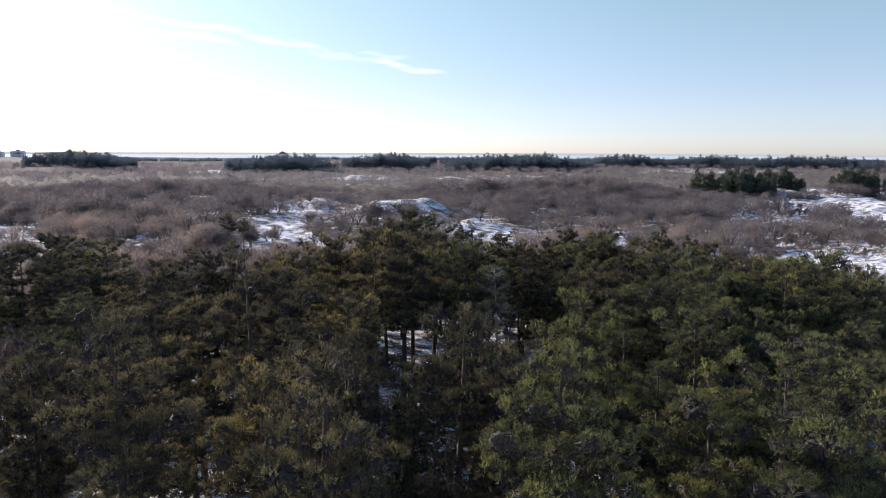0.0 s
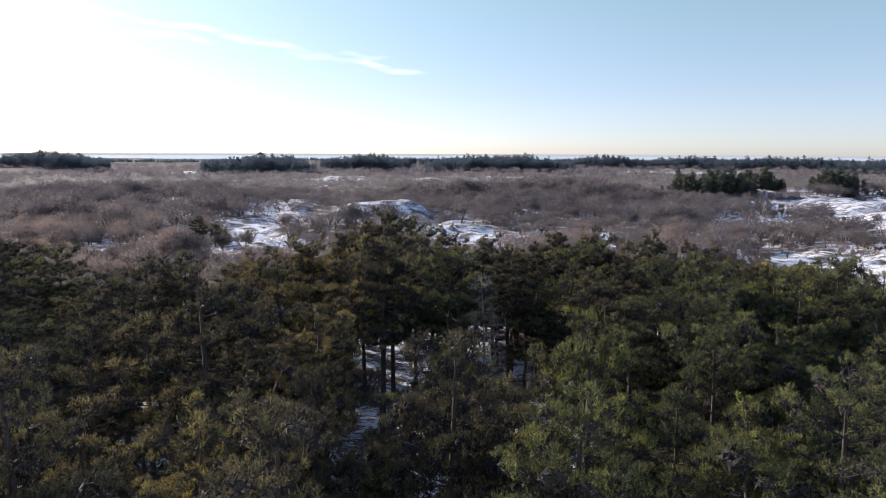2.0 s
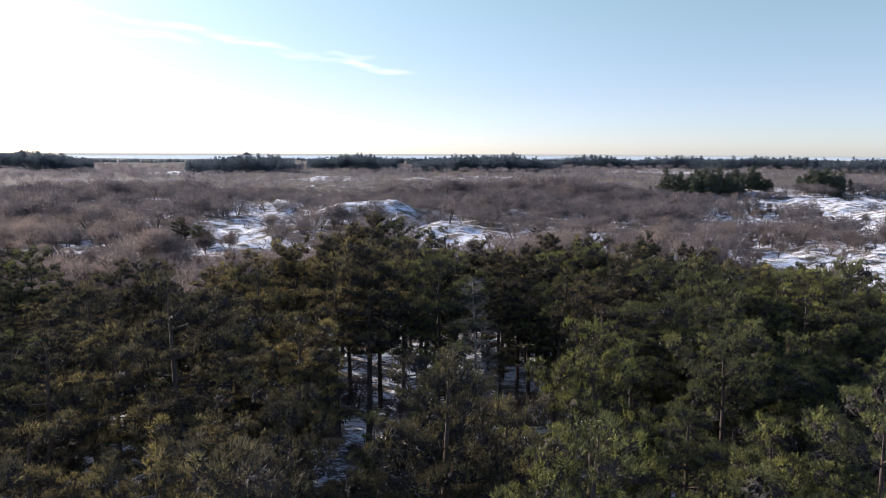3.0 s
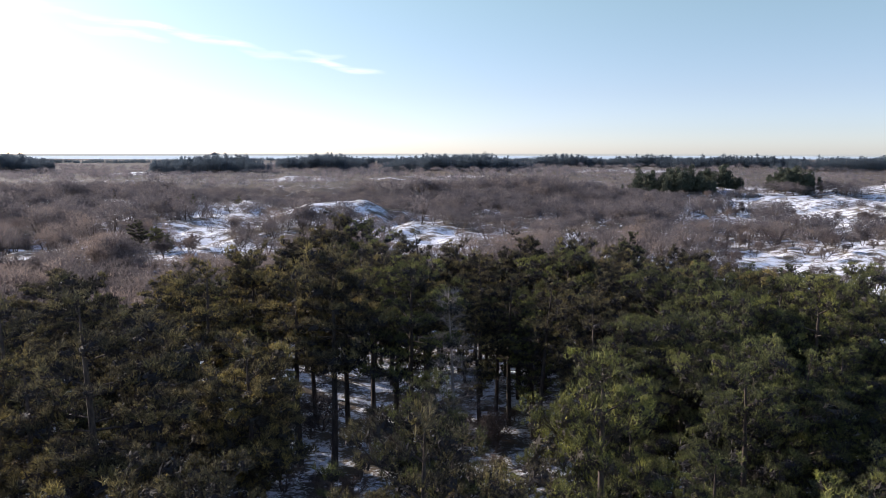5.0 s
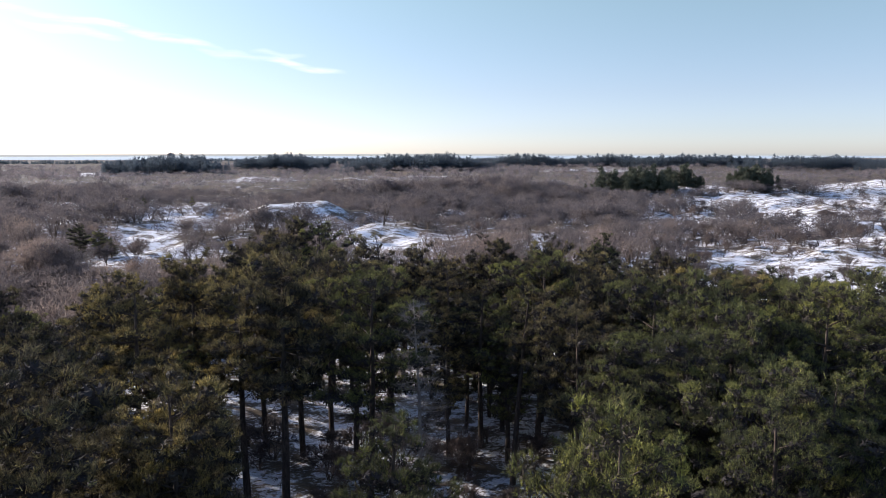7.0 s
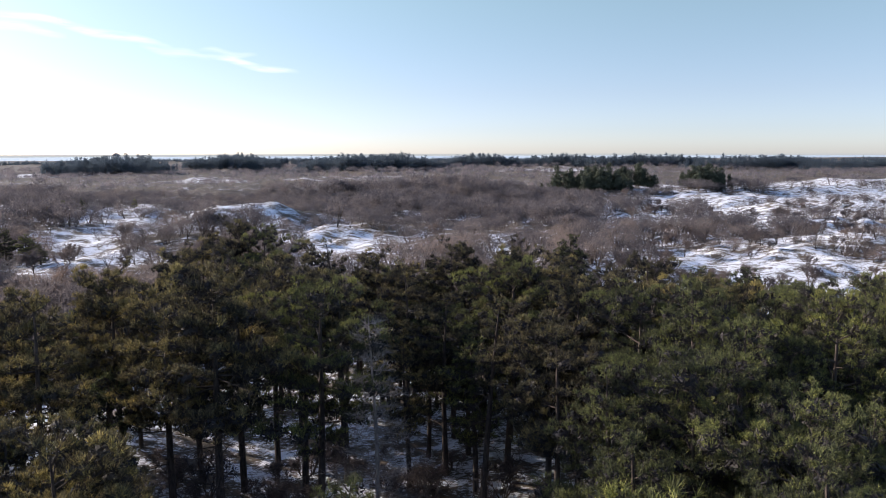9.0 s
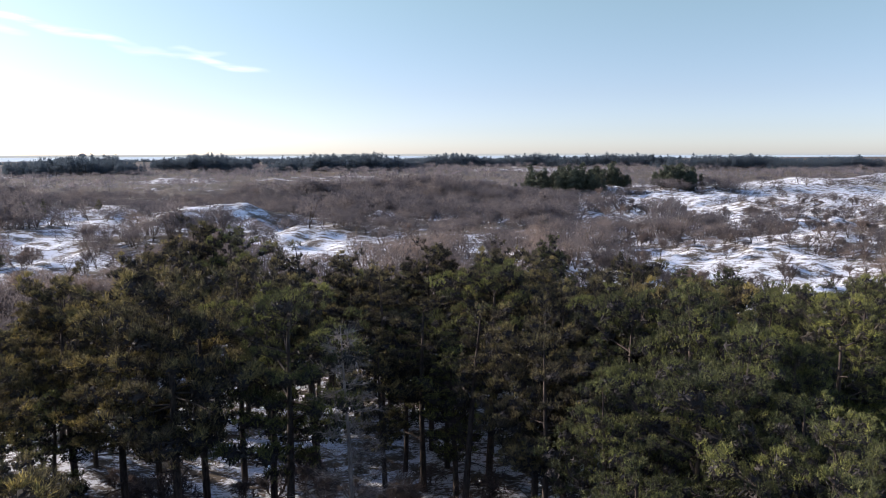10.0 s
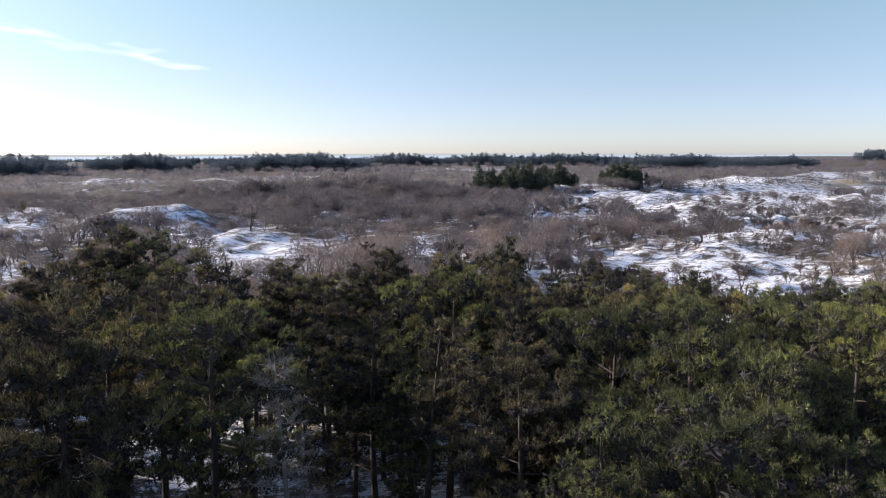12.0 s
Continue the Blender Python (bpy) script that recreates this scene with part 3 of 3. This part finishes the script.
LEFT_STAND = ((1, -14.2, 50.6, 17.6), (1, -25.0, 63.8, 14.7), (0, -26.0, 79.0, 13.4), (0, -15.6, 63.8, 12.8), (1, -14.8, 76.2, 15.0), (0, -7.9, 56.6, 13.2), (0, -12.4, 57.4, 10.4), (0, -8.6, 65.0, 9.6), (1, -20.4, 57.2, 12.8), (0, -12.8, 86.6, 14.9), (1, -9.6, 102.4, 13.7),
              (0, -11.4, 109.6, 13.2), (0, -19.5, 70.6, 12.6), (4, -30.5, 58.0, 12.2), (1, -32.0, 86.5, 12.6), (4, -49.0, 101.0, 11.8), (4, -60.0, 108.0, 11.6), (1, -66.5, 118.0, 10.6), (4, -54.0, 88.0, 12.6), (1, -47.5, 84.0, 12.8), (0, -20.6, 88.0, 12.4))
MIDDLE_STAND = ((0, -4.4, 75.4, 16.8), (1, -7.6, 78.6, 14.8), (4, 2.2, 76.4, 14.8), (1, -3.6, 86.8, 14.4), (0, 1.4, 85.6, 14.2), (2, 5.0, 92.8, 15.2), (0, -6.8, 115.6, 15.6), (4, -2.3, 113.2, 14.4), (1, -10.0, 116.0, 13.4), (0, 9.7, 103.4, 13.0), (0, 17.7, 105.2, 13.4), (2, 14.4, 78.2, 12.4),
                (2, -16.2, 97.0, 11.4), (2, -15.4, 101.0, 11.6), (2, -7.3, 88.0, 12.6), (2, -1.0, 91.4, 13.4), (2, -1.1, 102.7, 12.8), (2, 1.2, 99.6, 12.4), (2, 4.6, 86.6, 12.6), (2, 11.4, 94.8, 12.2), (0, 3.4, 109.0, 10.6), (0, 12.6, 109.0, 10.6), (1, 13.0, 86.0, 11.6))
RIGHT_STAND = ((4, 18.8, 86.0, 14.2), (0, 20.6, 91.4, 15.0), (1, 25.0, 89.6, 12.8), (0, 24.2, 84.4, 12.6), (1, 16.8, 69.4, 12.7), (0, 17.6, 73.4, 12.6), (4, 23.4, 72.4, 14.3), (3, 23.6, 65.6, 15.4), (3, 23.6, 61.0, 14.4), (4, 18.9, 58.4, 13.9), (3, 15.8, 60.4, 12.4), (3, 23.2, 57.0, 12.2),
               (3, 15.0, 55.6, 11.0), (3, 18.2, 48.4, 13.2), (4, 20.4, 52.4, 13.5), (3, 24.4, 53.8, 12.2), (4, 27.2, 71.2, 13.9), (0, 32.2, 75.6, 13.8), (4, 37.6, 68.6, 15.0), (3, 34.0, 72.2, 13.2), (4, 31.9, 64.2, 14.8), (3, 28.6, 63.4, 12.4))
FAR_RIGHT_STAND = ((3, 40.6, 76.6, 12.4), (4, 47.0, 84.2, 10.8), (3, 41.8, 90.2, 10.5), (0, 29.4, 78.2, 13.6), (0, 22.8, 80.2, 12.8), (0, 31.6, 86.0, 14.1), (1, 27.2, 84.6, 12.9), (1, 27.0, 101.4, 12.2), (3, 36.8, 117.8, 11.8), (3, 43.6, 70.4, 13.0), (3, 36.6, 60.4, 11.6), (3, 29.0, 57.0, 11.2),
                   (4, 33.6, 54.0, 11.0), (4, 54.0, 79.0, 11.4), (3, 50.0, 92.0, 9.6), (0, 33.4, 95.4, 11.4), (0, 23.0, 97.6, 12.4), (0, 31.2, 107.4, 11.2), (0, 22.6, 110.0, 9.4), (3, 27.8, 47.6, 11.6))
tree_rng = np.random.default_rng(5)
stems = []
for stand in (NEAR_STAND, LEFT_STAND, MIDDLE_STAND, RIGHT_STAND, FAR_RIGHT_STAND):
    for kind, x, y, top in stand:
        plant(kind, x, y, top + (0.3 if stand is NEAR_STAND else 0.7), float(tree_rng.uniform(0, 6.28)), float(tree_rng.uniform(0.92, 1.06)))
        stems.append((x, y))
# the rest of the wood, thinner in the clearing in its middle
tries = np.random.default_rng(21)
for k in range(9000):
    x, y = tries.uniform(-72, 80), tries.uniform(14, 119)
    clearing = -12 < x < 21 and 54 < y < 101 and not (x > 9 and y > 82 and (x + y) % 3 < 1.6)
    grove = -50 < x < -33 and 58 < y < 80
    if clearing or grove or y > forest_edge(x) - 3 or x < -7 - 0.63 * y or x > 16 + 0.66 * y or (y < 30 and -9 < x < 20):
        continue
    left, deep = x < -6, y > 78
    gap = 3.6 if y > 79 and -12 < x < 21 else 4.4 if deep else 4.2
    if any((x - a) ** 2 + (y - b) ** 2 < gap ** 2 for a, b in stems):
        continue
    stems.append((x, y))
    kind = 7 if x > 12 else int(tries.choice([6, 6, 7]))
    lo, hi = (6.4, 9.4) if deep else (6.4, 9.6) if left and y > 56 else (3.2, 6.2)
    plant(kind, x, y, float(tries.uniform(lo, hi)), float(tries.uniform(0, 6.28)), float(tries.uniform(0.95, 1.15)))
# single pines out on the dunes
for kind, x, y, top in ((3, -58, 189, 8.2), (3, -53, 185, 7.2), (5, -50, 184, 5.4), (3, -84, 314, 6.0), (5, -77, 312, 7.0), (5, -61, 322, 6.0)):
    plant(kind, x, y, top, float(tree_rng.uniform(0, 6.28)))

# the dead pine


def dead_pine():
    r = np.random.default_rng(43)
    root = tagged(new("dead_pine"), "bleached dead pine with bare broken branches", "dead tree")
    trunk = Soup()
    hs = np.linspace(0, 1, 8)
    axis = np.stack([0.25 * np.sin(hs * 4), 0.2 * hs, hs * 17.6], -1)
    tube(trunk, axis, 0.20 * (1 - hs) ** 0.8 + 0.02, 7)
    v, f, _ = trunk.arrays()
    part("trunk", mesh_of("dead_trunk", v, f, [DEAD_BARK], None, True), root)
    for k in range(64):
        h = 0.28 + 0.70 * k / 64
        a, n = k * 2.4 + r.normal(0, 0.3), (4.0 * (1 - h) + 0.8) * r.uniform(0.6, 1.25)
        p = np.array([np.interp(h, hs, axis[:, c]) for c in range(3)])
        o = np.array([np.cos(a), np.sin(a), 0.0])
        branch = Soup()
        e, m = p + o * n + (0, 0, n * r.uniform(-0.1, 0.4)), p + o * n * 0.5 + (0, 0, -n * 0.05)
        tube(branch, [p, m, e], [0.03, 0.02, 0.006], 3)
        q = p + (e - p) * r.uniform(0.25, 1.0, (44, 1))
        slivers(branch, q, unit(o * 0.8 + (0, 0, 0.2) + r.normal(0, 0.7, (44, 3))), r.uniform(0.3, 1.0, 44), np.full(44, 0.034), r)
        v, f, _ = branch.arrays()
        part("branch", mesh_of("dead_branch", v, f, [DEAD_BARK]), root)
    root.matrix_basis = pose(5.7, 73.6, float(ground(5.7, 73.6)) - 0.1)


dead_pine()


# ---- bare shrubs and small trees ----
def shrub_arrays(seed, height=5.0, stems=5, twigs=420, width=0.04, coarse=False, lean=0.6):
    r = np.random.default_rng(seed)
    wood, fine = [], Soup()
    tips, ways = [], []

    def grow(soup, p, d, n, rad, depth):
        d = unit(d)
        mid = p + d * n * 0.5 + r.normal(0, 0.06 * n, 3)
        end = p + d * n + r.normal(0, 0.05 * n, 3)
        if coarse:
            tube(soup, [p, end], [rad, rad * 0.55], 3)
        else:
            tube(soup, [p, mid, end], [rad, rad * 0.8, rad * 0.55], 3 if depth else 4)
        for t in (0.5, 0.75, 1.0):
            tips.append(p + (end - p) * t)
            ways.append(d)
        if depth < (1 if coarse else 2):
            for c in range(2 if coarse else int(r.integers(2, 4))):
                grow(soup, end, d + r.normal(0, 0.6, 3) + (0, 0, 0.1), n * r.uniform(0.6, 0.8), rad * 0.55, depth + 1)

    for k in range(stems):
        a = r.uniform(0, 6.28)
        slant = r.uniform(0.1, lean)
        stem = Soup()
        grow(stem, np.array([np.cos(a), np.sin(a), 0]) * 0.15, np.array([np.cos(a) * slant, np.sin(a) * slant, 1]), height * 0.36, 0.08 if stems > 3 else 0.13, 0)
        wood.append(stem.arrays())
    tips, ways = np.array(tips), np.array(ways)
    high = np.flatnonzero(tips[:, 2] > height * 0.2)
    pick = r.choice(high, twigs)
    way = unit(ways[pick] * 0.6 + r.normal(0, 0.8, (twigs, 3)) + (0, 0, 0.15))
    slivers(fine, tips[pick], way, height * r.uniform(0.12, 0.26, twigs), np.full(twigs, width), r)
    return wood, fine.arrays()


def shrub(seed, label, name="bare_shrub", category="shrub", **shape):
    wood, fine = shrub_arrays(seed, **shape)
    root = tagged(new(name), label, category, "bare brush on the dunes")
    for v, f, _ in wood:
        part("stem", mesh_of("shrub_stem", v, f, [STEM]), root)
    part("twig_crown", mesh_of("shrub_twigs", fine[0], fine[1], [TWIG]), root, "fine leafless twigs")
    return root


SHRUBS = [shrub(31, "leafless brown shrub with many spreading stems", stems=5, twigs=800, width=0.07),
          shrub(32, "small leafless tree with a domed twiggy crown", "bare_tree", "tree", stems=2, twigs=1300, height=6, width=0.06),
          shrub(33, "low leafless reddish-brown thorn shrub", stems=5, height=3.4, twigs=700, width=0.06, lean=0.9),
          shrub(34, "upright leafless young birch clump", "bare_tree", "tree", stems=4, height=6.5, twigs=850, width=0.06, lean=0.35)]
used_shrubs = set()


def plant_shrub(kind, x, y, scale, turn):
    m = Matrix.Translation((x, y, float(ground(x, y)) - 0.1)) @ Matrix.Rotation(turn, 4, "Z") @ Matrix.Scale(scale, 4)
    if kind not in used_shrubs:
        used_shrubs.add(kind)
        SHRUBS[kind].matrix_basis = m
        return
    copy_thing(SHRUBS[kind], m @ Matrix.Diagonal([1 / c for c in SHRUBS[kind].scale] + [1]))


shrub_rng = np.random.default_rng(9)
# bare grove inside the wood
for k in range(26):
    plant_shrub(int(shrub_rng.choice([1, 3])), float(shrub_rng.uniform(-50, -33)), float(shrub_rng.uniform(58, 80)), float(shrub_rng.uniform(1.0, 1.5)), k * 1.7)
# the brush nearest to the wood
for k in range(420):
    d, a = 95 + 320 * shrub_rng.random() ** 1.3, shrub_rng.uniform(26, 52)
    x, y = 3 + d * math.sin(radians(a)), 39 + d * math.cos(radians(a))
    if y > forest_edge(x) + 4 and shrub_rng.random() < 0.36 + thicket(x, y):
        plant_shrub(int(shrub_rng.choice([0, 1, 2, 0, 0, 1])), x, y, float(shrub_rng.uniform(0.5, 1.05)), float(shrub_rng.uniform(0, 6.28)))
# domed bare trees where the wood ends
for k in range(24):
    plant_shrub(1, float(shrub_rng.uniform(38, 80)), float(shrub_rng.uniform(128, 176)), float(shrub_rng.uniform(0.75, 1.05)), k * 2.3)
# tall bare trees close behind the wood
for k in range(110):
    x, y = float(shrub_rng.uniform(-88, -20)), float(shrub_rng.uniform(100, 160))
    if y > forest_edge(x) + 2 and shrub_rng.random() < thicket(x, y) + 0.1:
        plant_shrub(int(shrub_rng.choice([1, 3])), x, y, float(shrub_rng.uniform(0.9, 1.35)), k * 2.1)
# undergrowth in the clearing
for k in range(100):
    plant_shrub(int(shrub_rng.choice([0, 2])), float(shrub_rng.uniform(-16, 20)), float(shrub_rng.uniform(52, 92)), float(shrub_rng.uniform(0.35, 0.9)), k * 1.3)
count = 0
while count < 150:
    y = 100 + 130 * shrub_rng.random()
    x = shrub_rng.uniform(-0.72, 0.55) * y
    if y < forest_edge(x) + 5 or shrub_rng.random() > thicket(x, y) + 0.10:
        continue
    plant_shrub(int(shrub_rng.integers(0, 4)), x, y, float(shrub_rng.uniform(0.65, 1.05)), float(shrub_rng.uniform(0, 6.28)))
    count += 1


def vigour(x, y):
    """Tall and low stretches of brush."""
    belt = np.exp(-((x - 100) / 66) ** 4 - ((y - 456) / 30) ** 4)
    copse = np.exp(-((x - 62) / 70) ** 4 - ((y - 372) / 52) ** 4)
    return 0.72 + 0.7 * smooth(0.38, 0.64, fbm(x, y, 48, 61, 3)) + 0.75 * belt + 0.45 * copse


def scatter(templates, spots, r, lo, hi, uneven=True):
    """Many turned and scaled copies of small meshes, joined."""
    V, F, M, n = [], [], [], 0
    px, py = np.array([p[0] for p in spots]), np.array([p[1] for p in spots])
    base = ground(px, py)
    size = uneven if isinstance(uneven, list) else vigour(px, py) if uneven else np.ones(len(px))
    for (x, y), z, grown in zip(spots, base, size):
        v, f, m = templates[int(r.integers(0, len(templates)))]
        a, s = r.uniform(0, 6.28), r.uniform(lo, hi) * grown
        c, d = np.cos(a) * s, np.sin(a) * s
        w = np.stack([v[:, 0] * c - v[:, 1] * d + x, v[:, 0] * d + v[:, 1] * c + y, v[:, 2] * s * r.uniform(0.85, 1.15) + z - 0.1], -1)
        V.append(w)
        F.append(f + n)
        M.append(m)
        n += len(v)
    return np.concatenate(V), np.concatenate(F), np.concatenate(M)


def joined(first, *rest):
    """Arrays joined; the last one takes material slot 1."""
    v, f, m = first
    for k, (a, b, c) in enumerate(rest):
        f = np.concatenate([f, b + len(v)])
        v = np.concatenate([v, a])
        m = np.concatenate([m, c + (1 if k == len(rest) - 1 else 0)])
    return v, f, m


def template(seed, height, twigs, length, width, stems):
    """A rounded bush: a few stems under a dome of twigs."""
    r = np.random.default_rng(seed)
    wood, fine = Soup(), Soup()
    for k in range(stems):
        a = r.uniform(0, 6.28)
        tube(wood, [(0, 0, 0), (np.cos(a) * 0.25 * height, np.sin(a) * 0.25 * height, height * 0.6)], [0.11, 0.05], 3)
    way = unit(r.normal(size=(twigs, 3)) * (1, 1, 0.9) + (0, 0, 0.35))
    core = np.array([0, 0, height * 0.52]) + way * np.array([0.52, 0.52, 0.36]) * height * r.uniform(0.3, 0.95, (twigs, 1)) ** 0.7
    slivers(fine, core, unit(0.8 * way + r.normal(0, 0.65, (twigs, 3)) + (0, 0, 0.15)), length * r.uniform(0.6, 1.2, twigs), np.full(twigs, width), r)
    return joined(wood.arrays(), fine.arrays())


belt_rng = np.random.default_rng(77)
near_templates = [template(50 + k, 5.2, 640, 0.55, 0.065, 4) for k in range(6)]
middle_templates = [template(80 + k, 5.2, 250, 0.55, 0.15, 2) for k in range(6)]
far_brush = [template(60 + k, 6.4, 72, 1.0, 0.42, 1) for k in range(6)]


def brush_spots(n, lo, hi, power):
    spots = []
    while len(spots) < n:
        y = lo + (hi - lo) * belt_rng.random(4000) ** power
        x = belt_rng.uniform(-0.8, 1.25, 4000) * y + 10
        ok = (belt_rng.random(4000) < thicket(x, y)) & (y > forest_edge(x) + 5)
        spots += list(zip(x[ok], y[ok]))
    return spots[:n]


def brush(name, templates, spots, lo, hi, twig, label):
    v, f, m = scatter(templates, spots, belt_rng, lo, hi)
    tagged(new(name, mesh_of(name, v, f, [STEM, twig], m)), label, "brushwood", kind="stuff")


brush("near_brushwood", near_templates, brush_spots(1050, 100, 235, 0.8), 0.6, 1.3, HAZED_BELT_TWIG, "dense leafless brushwood beside the pine wood, its brown greyed for haze")
brush("brushwood", middle_templates, brush_spots(5000, 225, 430, 0.8), 0.65, 1.4, HAZED_BELT_TWIG, "leafless brushwood over snowy dunes, its brown greyed for haze")
brush("distant_brushwood", far_brush, brush_spots(7800, 410, 1150, 0.75), 0.55, 0.95, HAZED_FAR_TWIG, "distant belt of leafless brushwood, its brown paled for haze")

# ---- far pine woods ----
def far_pine(seed, n=120, leaf=0.85):
    r = np.random.default_rng(seed)
    wood, green = Soup(), Soup()
    tube(wood, [(0, 0, 0), (0.2, 0, 12)], [0.22, 0.06], 3)
    way = unit(r.normal(size=(n, 3)))
    lobe = np.array([(np.cos(k * 2.1) * 1.7, np.sin(k * 2.1) * 1.7, 2.5 + 1.15 * k) for k in range(9)])[r.integers(0, 9, n)]
    taper = 1.3 - lobe[:, 2:] / 13
    slivers(green, lobe * np.concatenate([taper, taper, np.ones((n, 1))], 1) + way * (1.5, 1.5, 1.1), unit(np.cross(way, r.normal(size=(n, 3))) + (0, 0, 0.5)), leaf * r.uniform(1.2, 1.9, n), np.full(n, leaf), r, 0, way)
    return joined(wood.arrays(), green.arrays())


far_templates = [far_pine(90 + k) for k in range(5)]
# woods: x, y, half length, half depth, growth
WOODS = ((-420, 815, 62, 40, 0.92), (-188, 815, 64, 40, 0.92), (-76, 945, 56, 40, 0.98), (92, 845, 82, 38, 1.05), (256, 985, 58, 26, 0.96), (30, 1180, 150, 14, 0.9),
         (372, 980, 56, 26, 1.0), (470, 930, 90, 24, 0.94), (600, 850, 100, 26, 0.92), (690, 780, 70, 26, 0.88), (960, 800, 70, 45, 0.95))
RIMS = ((-560, 1500, 260, 16), (-160, 1800, 240, 16), (330, 1700, 260, 14), (760, 1600, 240, 14), (1150, 1350, 200, 14))
far_rng = np.random.default_rng(15)
spots, sizes, rim = [], [], []
for wx, wy, wl, wd, tall in WOODS:
    for k in range(int(wl * wd / 7)):
        a, q = far_rng.uniform(0, 6.28), far_rng.random() ** 0.5
        q *= 0.72 + 0.5 * float(fbm(wx + 40 * math.cos(a), wy + 40 * math.sin(a), 22, 31, 2))
        spots.append((wx + 1.15 * wl * q * math.cos(a), wy + 1.15 * wd * q * math.sin(a)))
        sizes.append(tall * (0.62 + 0.48 * math.sqrt(max(0, 1 - (q * math.cos(a)) ** 2))) * far_rng.uniform(0.8, 1.1))
for wx, wy, wl, wd in RIMS:
    rim += [(wx + wl * far_rng.uniform(-1, 1), wy + wd * far_rng.uniform(-1, 1)) for k in range(int(wl * wd / 5))]
fv, ff, fm = scatter(far_templates, spots, far_rng, 0.9, 1.15, sizes)
tagged(new("far_pine_woods", mesh_of("far_pine_woods", fv, ff, [BARK, HAZED_NEEDLES], fm)), "pine woods on distant rises, haze painted into their pale blue-green", "wood", kind="stuff")
fv, ff, fm = scatter([far_pine(120 + k, 40, 1.6) for k in range(4)], rim, far_rng, 0.4, 0.6, False)
tagged(new("horizon_woods", mesh_of("horizon_woods", fv, ff, [BARK, HAZED_NEEDLES], fm)), "low line of woods near the horizon, tinted pale blue for haze", "wood", kind="stuff")
clump_spots, clump_sizes = [], []
for cx, cy, cl, cd, n in ((188, 446, 19, 11, 80), (166, 452, 12, 8, 18), (222, 462, 14, 8, 34), (256, 434, 15, 9, 60)):
    for k in range(n):
        p, q = far_rng.uniform(-1, 1, 2)
        clump_spots.append((cx + cl * p, cy + cd * q))
        clump_sizes.append(float((1.25 - 0.6 * p * p) * far_rng.uniform(0.65, 1.0)))
cv, cf, cm = scatter([far_pine(110 + k, 700, 0.5) for k in range(4)], clump_spots, far_rng, 0.8, 1.1, clump_sizes)
tagged(new("dune_pine_clumps", mesh_of("dune_pine_clumps", cv, cf, [BARK, CLUMP_NEEDLES], cm)), "dark clumps of pines among the brush", "wood", kind="stuff")


# ---- far buildings and the sandy dune ----
PLASTER, p_nt, p_b = material("pale_plaster", 0.8, 0.2)
p_noise = node(p_nt, "ShaderNodeTexNoise", Scale=0.3, Detail=4.0)
p_nt.links.new(ramp(p_nt, p_noise.outputs["Fac"], ((0.3, (0.70, 0.70, 0.71)), (0.7, (0.80, 0.79, 0.78)))), p_b.inputs["Base Color"])
ROOFING = bark_material("grey_roofing", (0.12, 0.12, 0.13), (0.22, 0.21, 0.21))


def box_soup(soup, x0, x1, y0, y1, z0, z1, slot=0):
    v = [(x, y, z) for z in (z0, z1) for y in (y0, y1) for x in (x0, x1)]
    soup.add(v, [(0, 2, 3), (0, 3, 1), (4, 5, 7), (4, 7, 6), (0, 1, 5), (0, 5, 4), (2, 6, 7), (2, 7, 3), (0, 4, 6), (0, 6, 2), (1, 3, 7), (1, 7, 5)], slot)


def far_block(x, y, w, h, label):
    root = tagged(new("apartment_building"), label, "building", "far town blocks")
    wall, roof = Soup(), Soup()
    box_soup(wall, -w / 2, w / 2, -7, 7, 0, h)
    box_soup(roof, -w / 2 - 0.5, w / 2 + 0.5, -7.5, 7.5, h, h + 1.2)
    box_soup(roof, -w * 0.12, w * 0.12, -3, 3, h + 1.2, h + 4)
    v, f, _ = wall.arrays()
    part("wall", mesh_of("block_wall", v, f, [PLASTER]), root)
    v, f, _ = roof.arrays()
    part("roof", mesh_of("block_roof", v, f, [ROOFING]), root)
    for level in range(int(h / 3.2)):
        band = Soup()
        box_soup(band, -w * 0.46, w * 0.46, -7.12, -7.0, level * 3.2 + 1.2, level * 3.2 + 2.2)
        v, f, _ = band.arrays()
        part("ribbon_window", mesh_of("block_windows", v, f, [ROOFING]), root)
    root.matrix_basis = pose(x, y, float(ground(x, y)))


for x, y, w, h in ((-1352, 2150, 30, 15), (-1316, 2190, 40, 18), (-1284, 2140, 22, 13), (-1400, 2200, 42, 16)):
    far_block(x, y, w, h, "distant pale apartment block with a flat roof")


def domed_tower(x, y):
    """A round lookout building under a low dome."""
    root = tagged(new("water_tower"), "distant round building under a low dome", "tower")
    a = np.linspace(0, 2 * np.pi, 25)[:-1]

    def lathe(name, profile, mat):
        soup = Soup()
        v = np.array([(r * np.cos(t), r * np.sin(t), z) for r, z in profile for t in a])
        f = [t for i in range(len(profile) - 1) for j in range(24) for t in ((i * 24 + j, i * 24 + (j + 1) % 24, (i + 1) * 24 + (j + 1) % 24), (i * 24 + j, (i + 1) * 24 + (j + 1) % 24, (i + 1) * 24 + j))]
        soup.add(v, f)
        v, f, _ = soup.arrays()
        part(name, mesh_of("tower_" + name, v, f, [mat]), root)

    lathe("wall", ((9, 0), (9, 13)), PLASTER)
    lathe("cornice", ((9, 13), (10, 13), (10, 14.2), (9, 14.2)), ROOFING)
    lathe("dome", ((9, 14.2), (8.2, 16.2), (6, 18), (3, 19.2), (0.4, 19.7), (0.4, 22), (0.05, 22)), ROOFING)
    root.matrix_basis = pose(x, y, float(ground(x, y)))


domed_tower(-420, 1850)
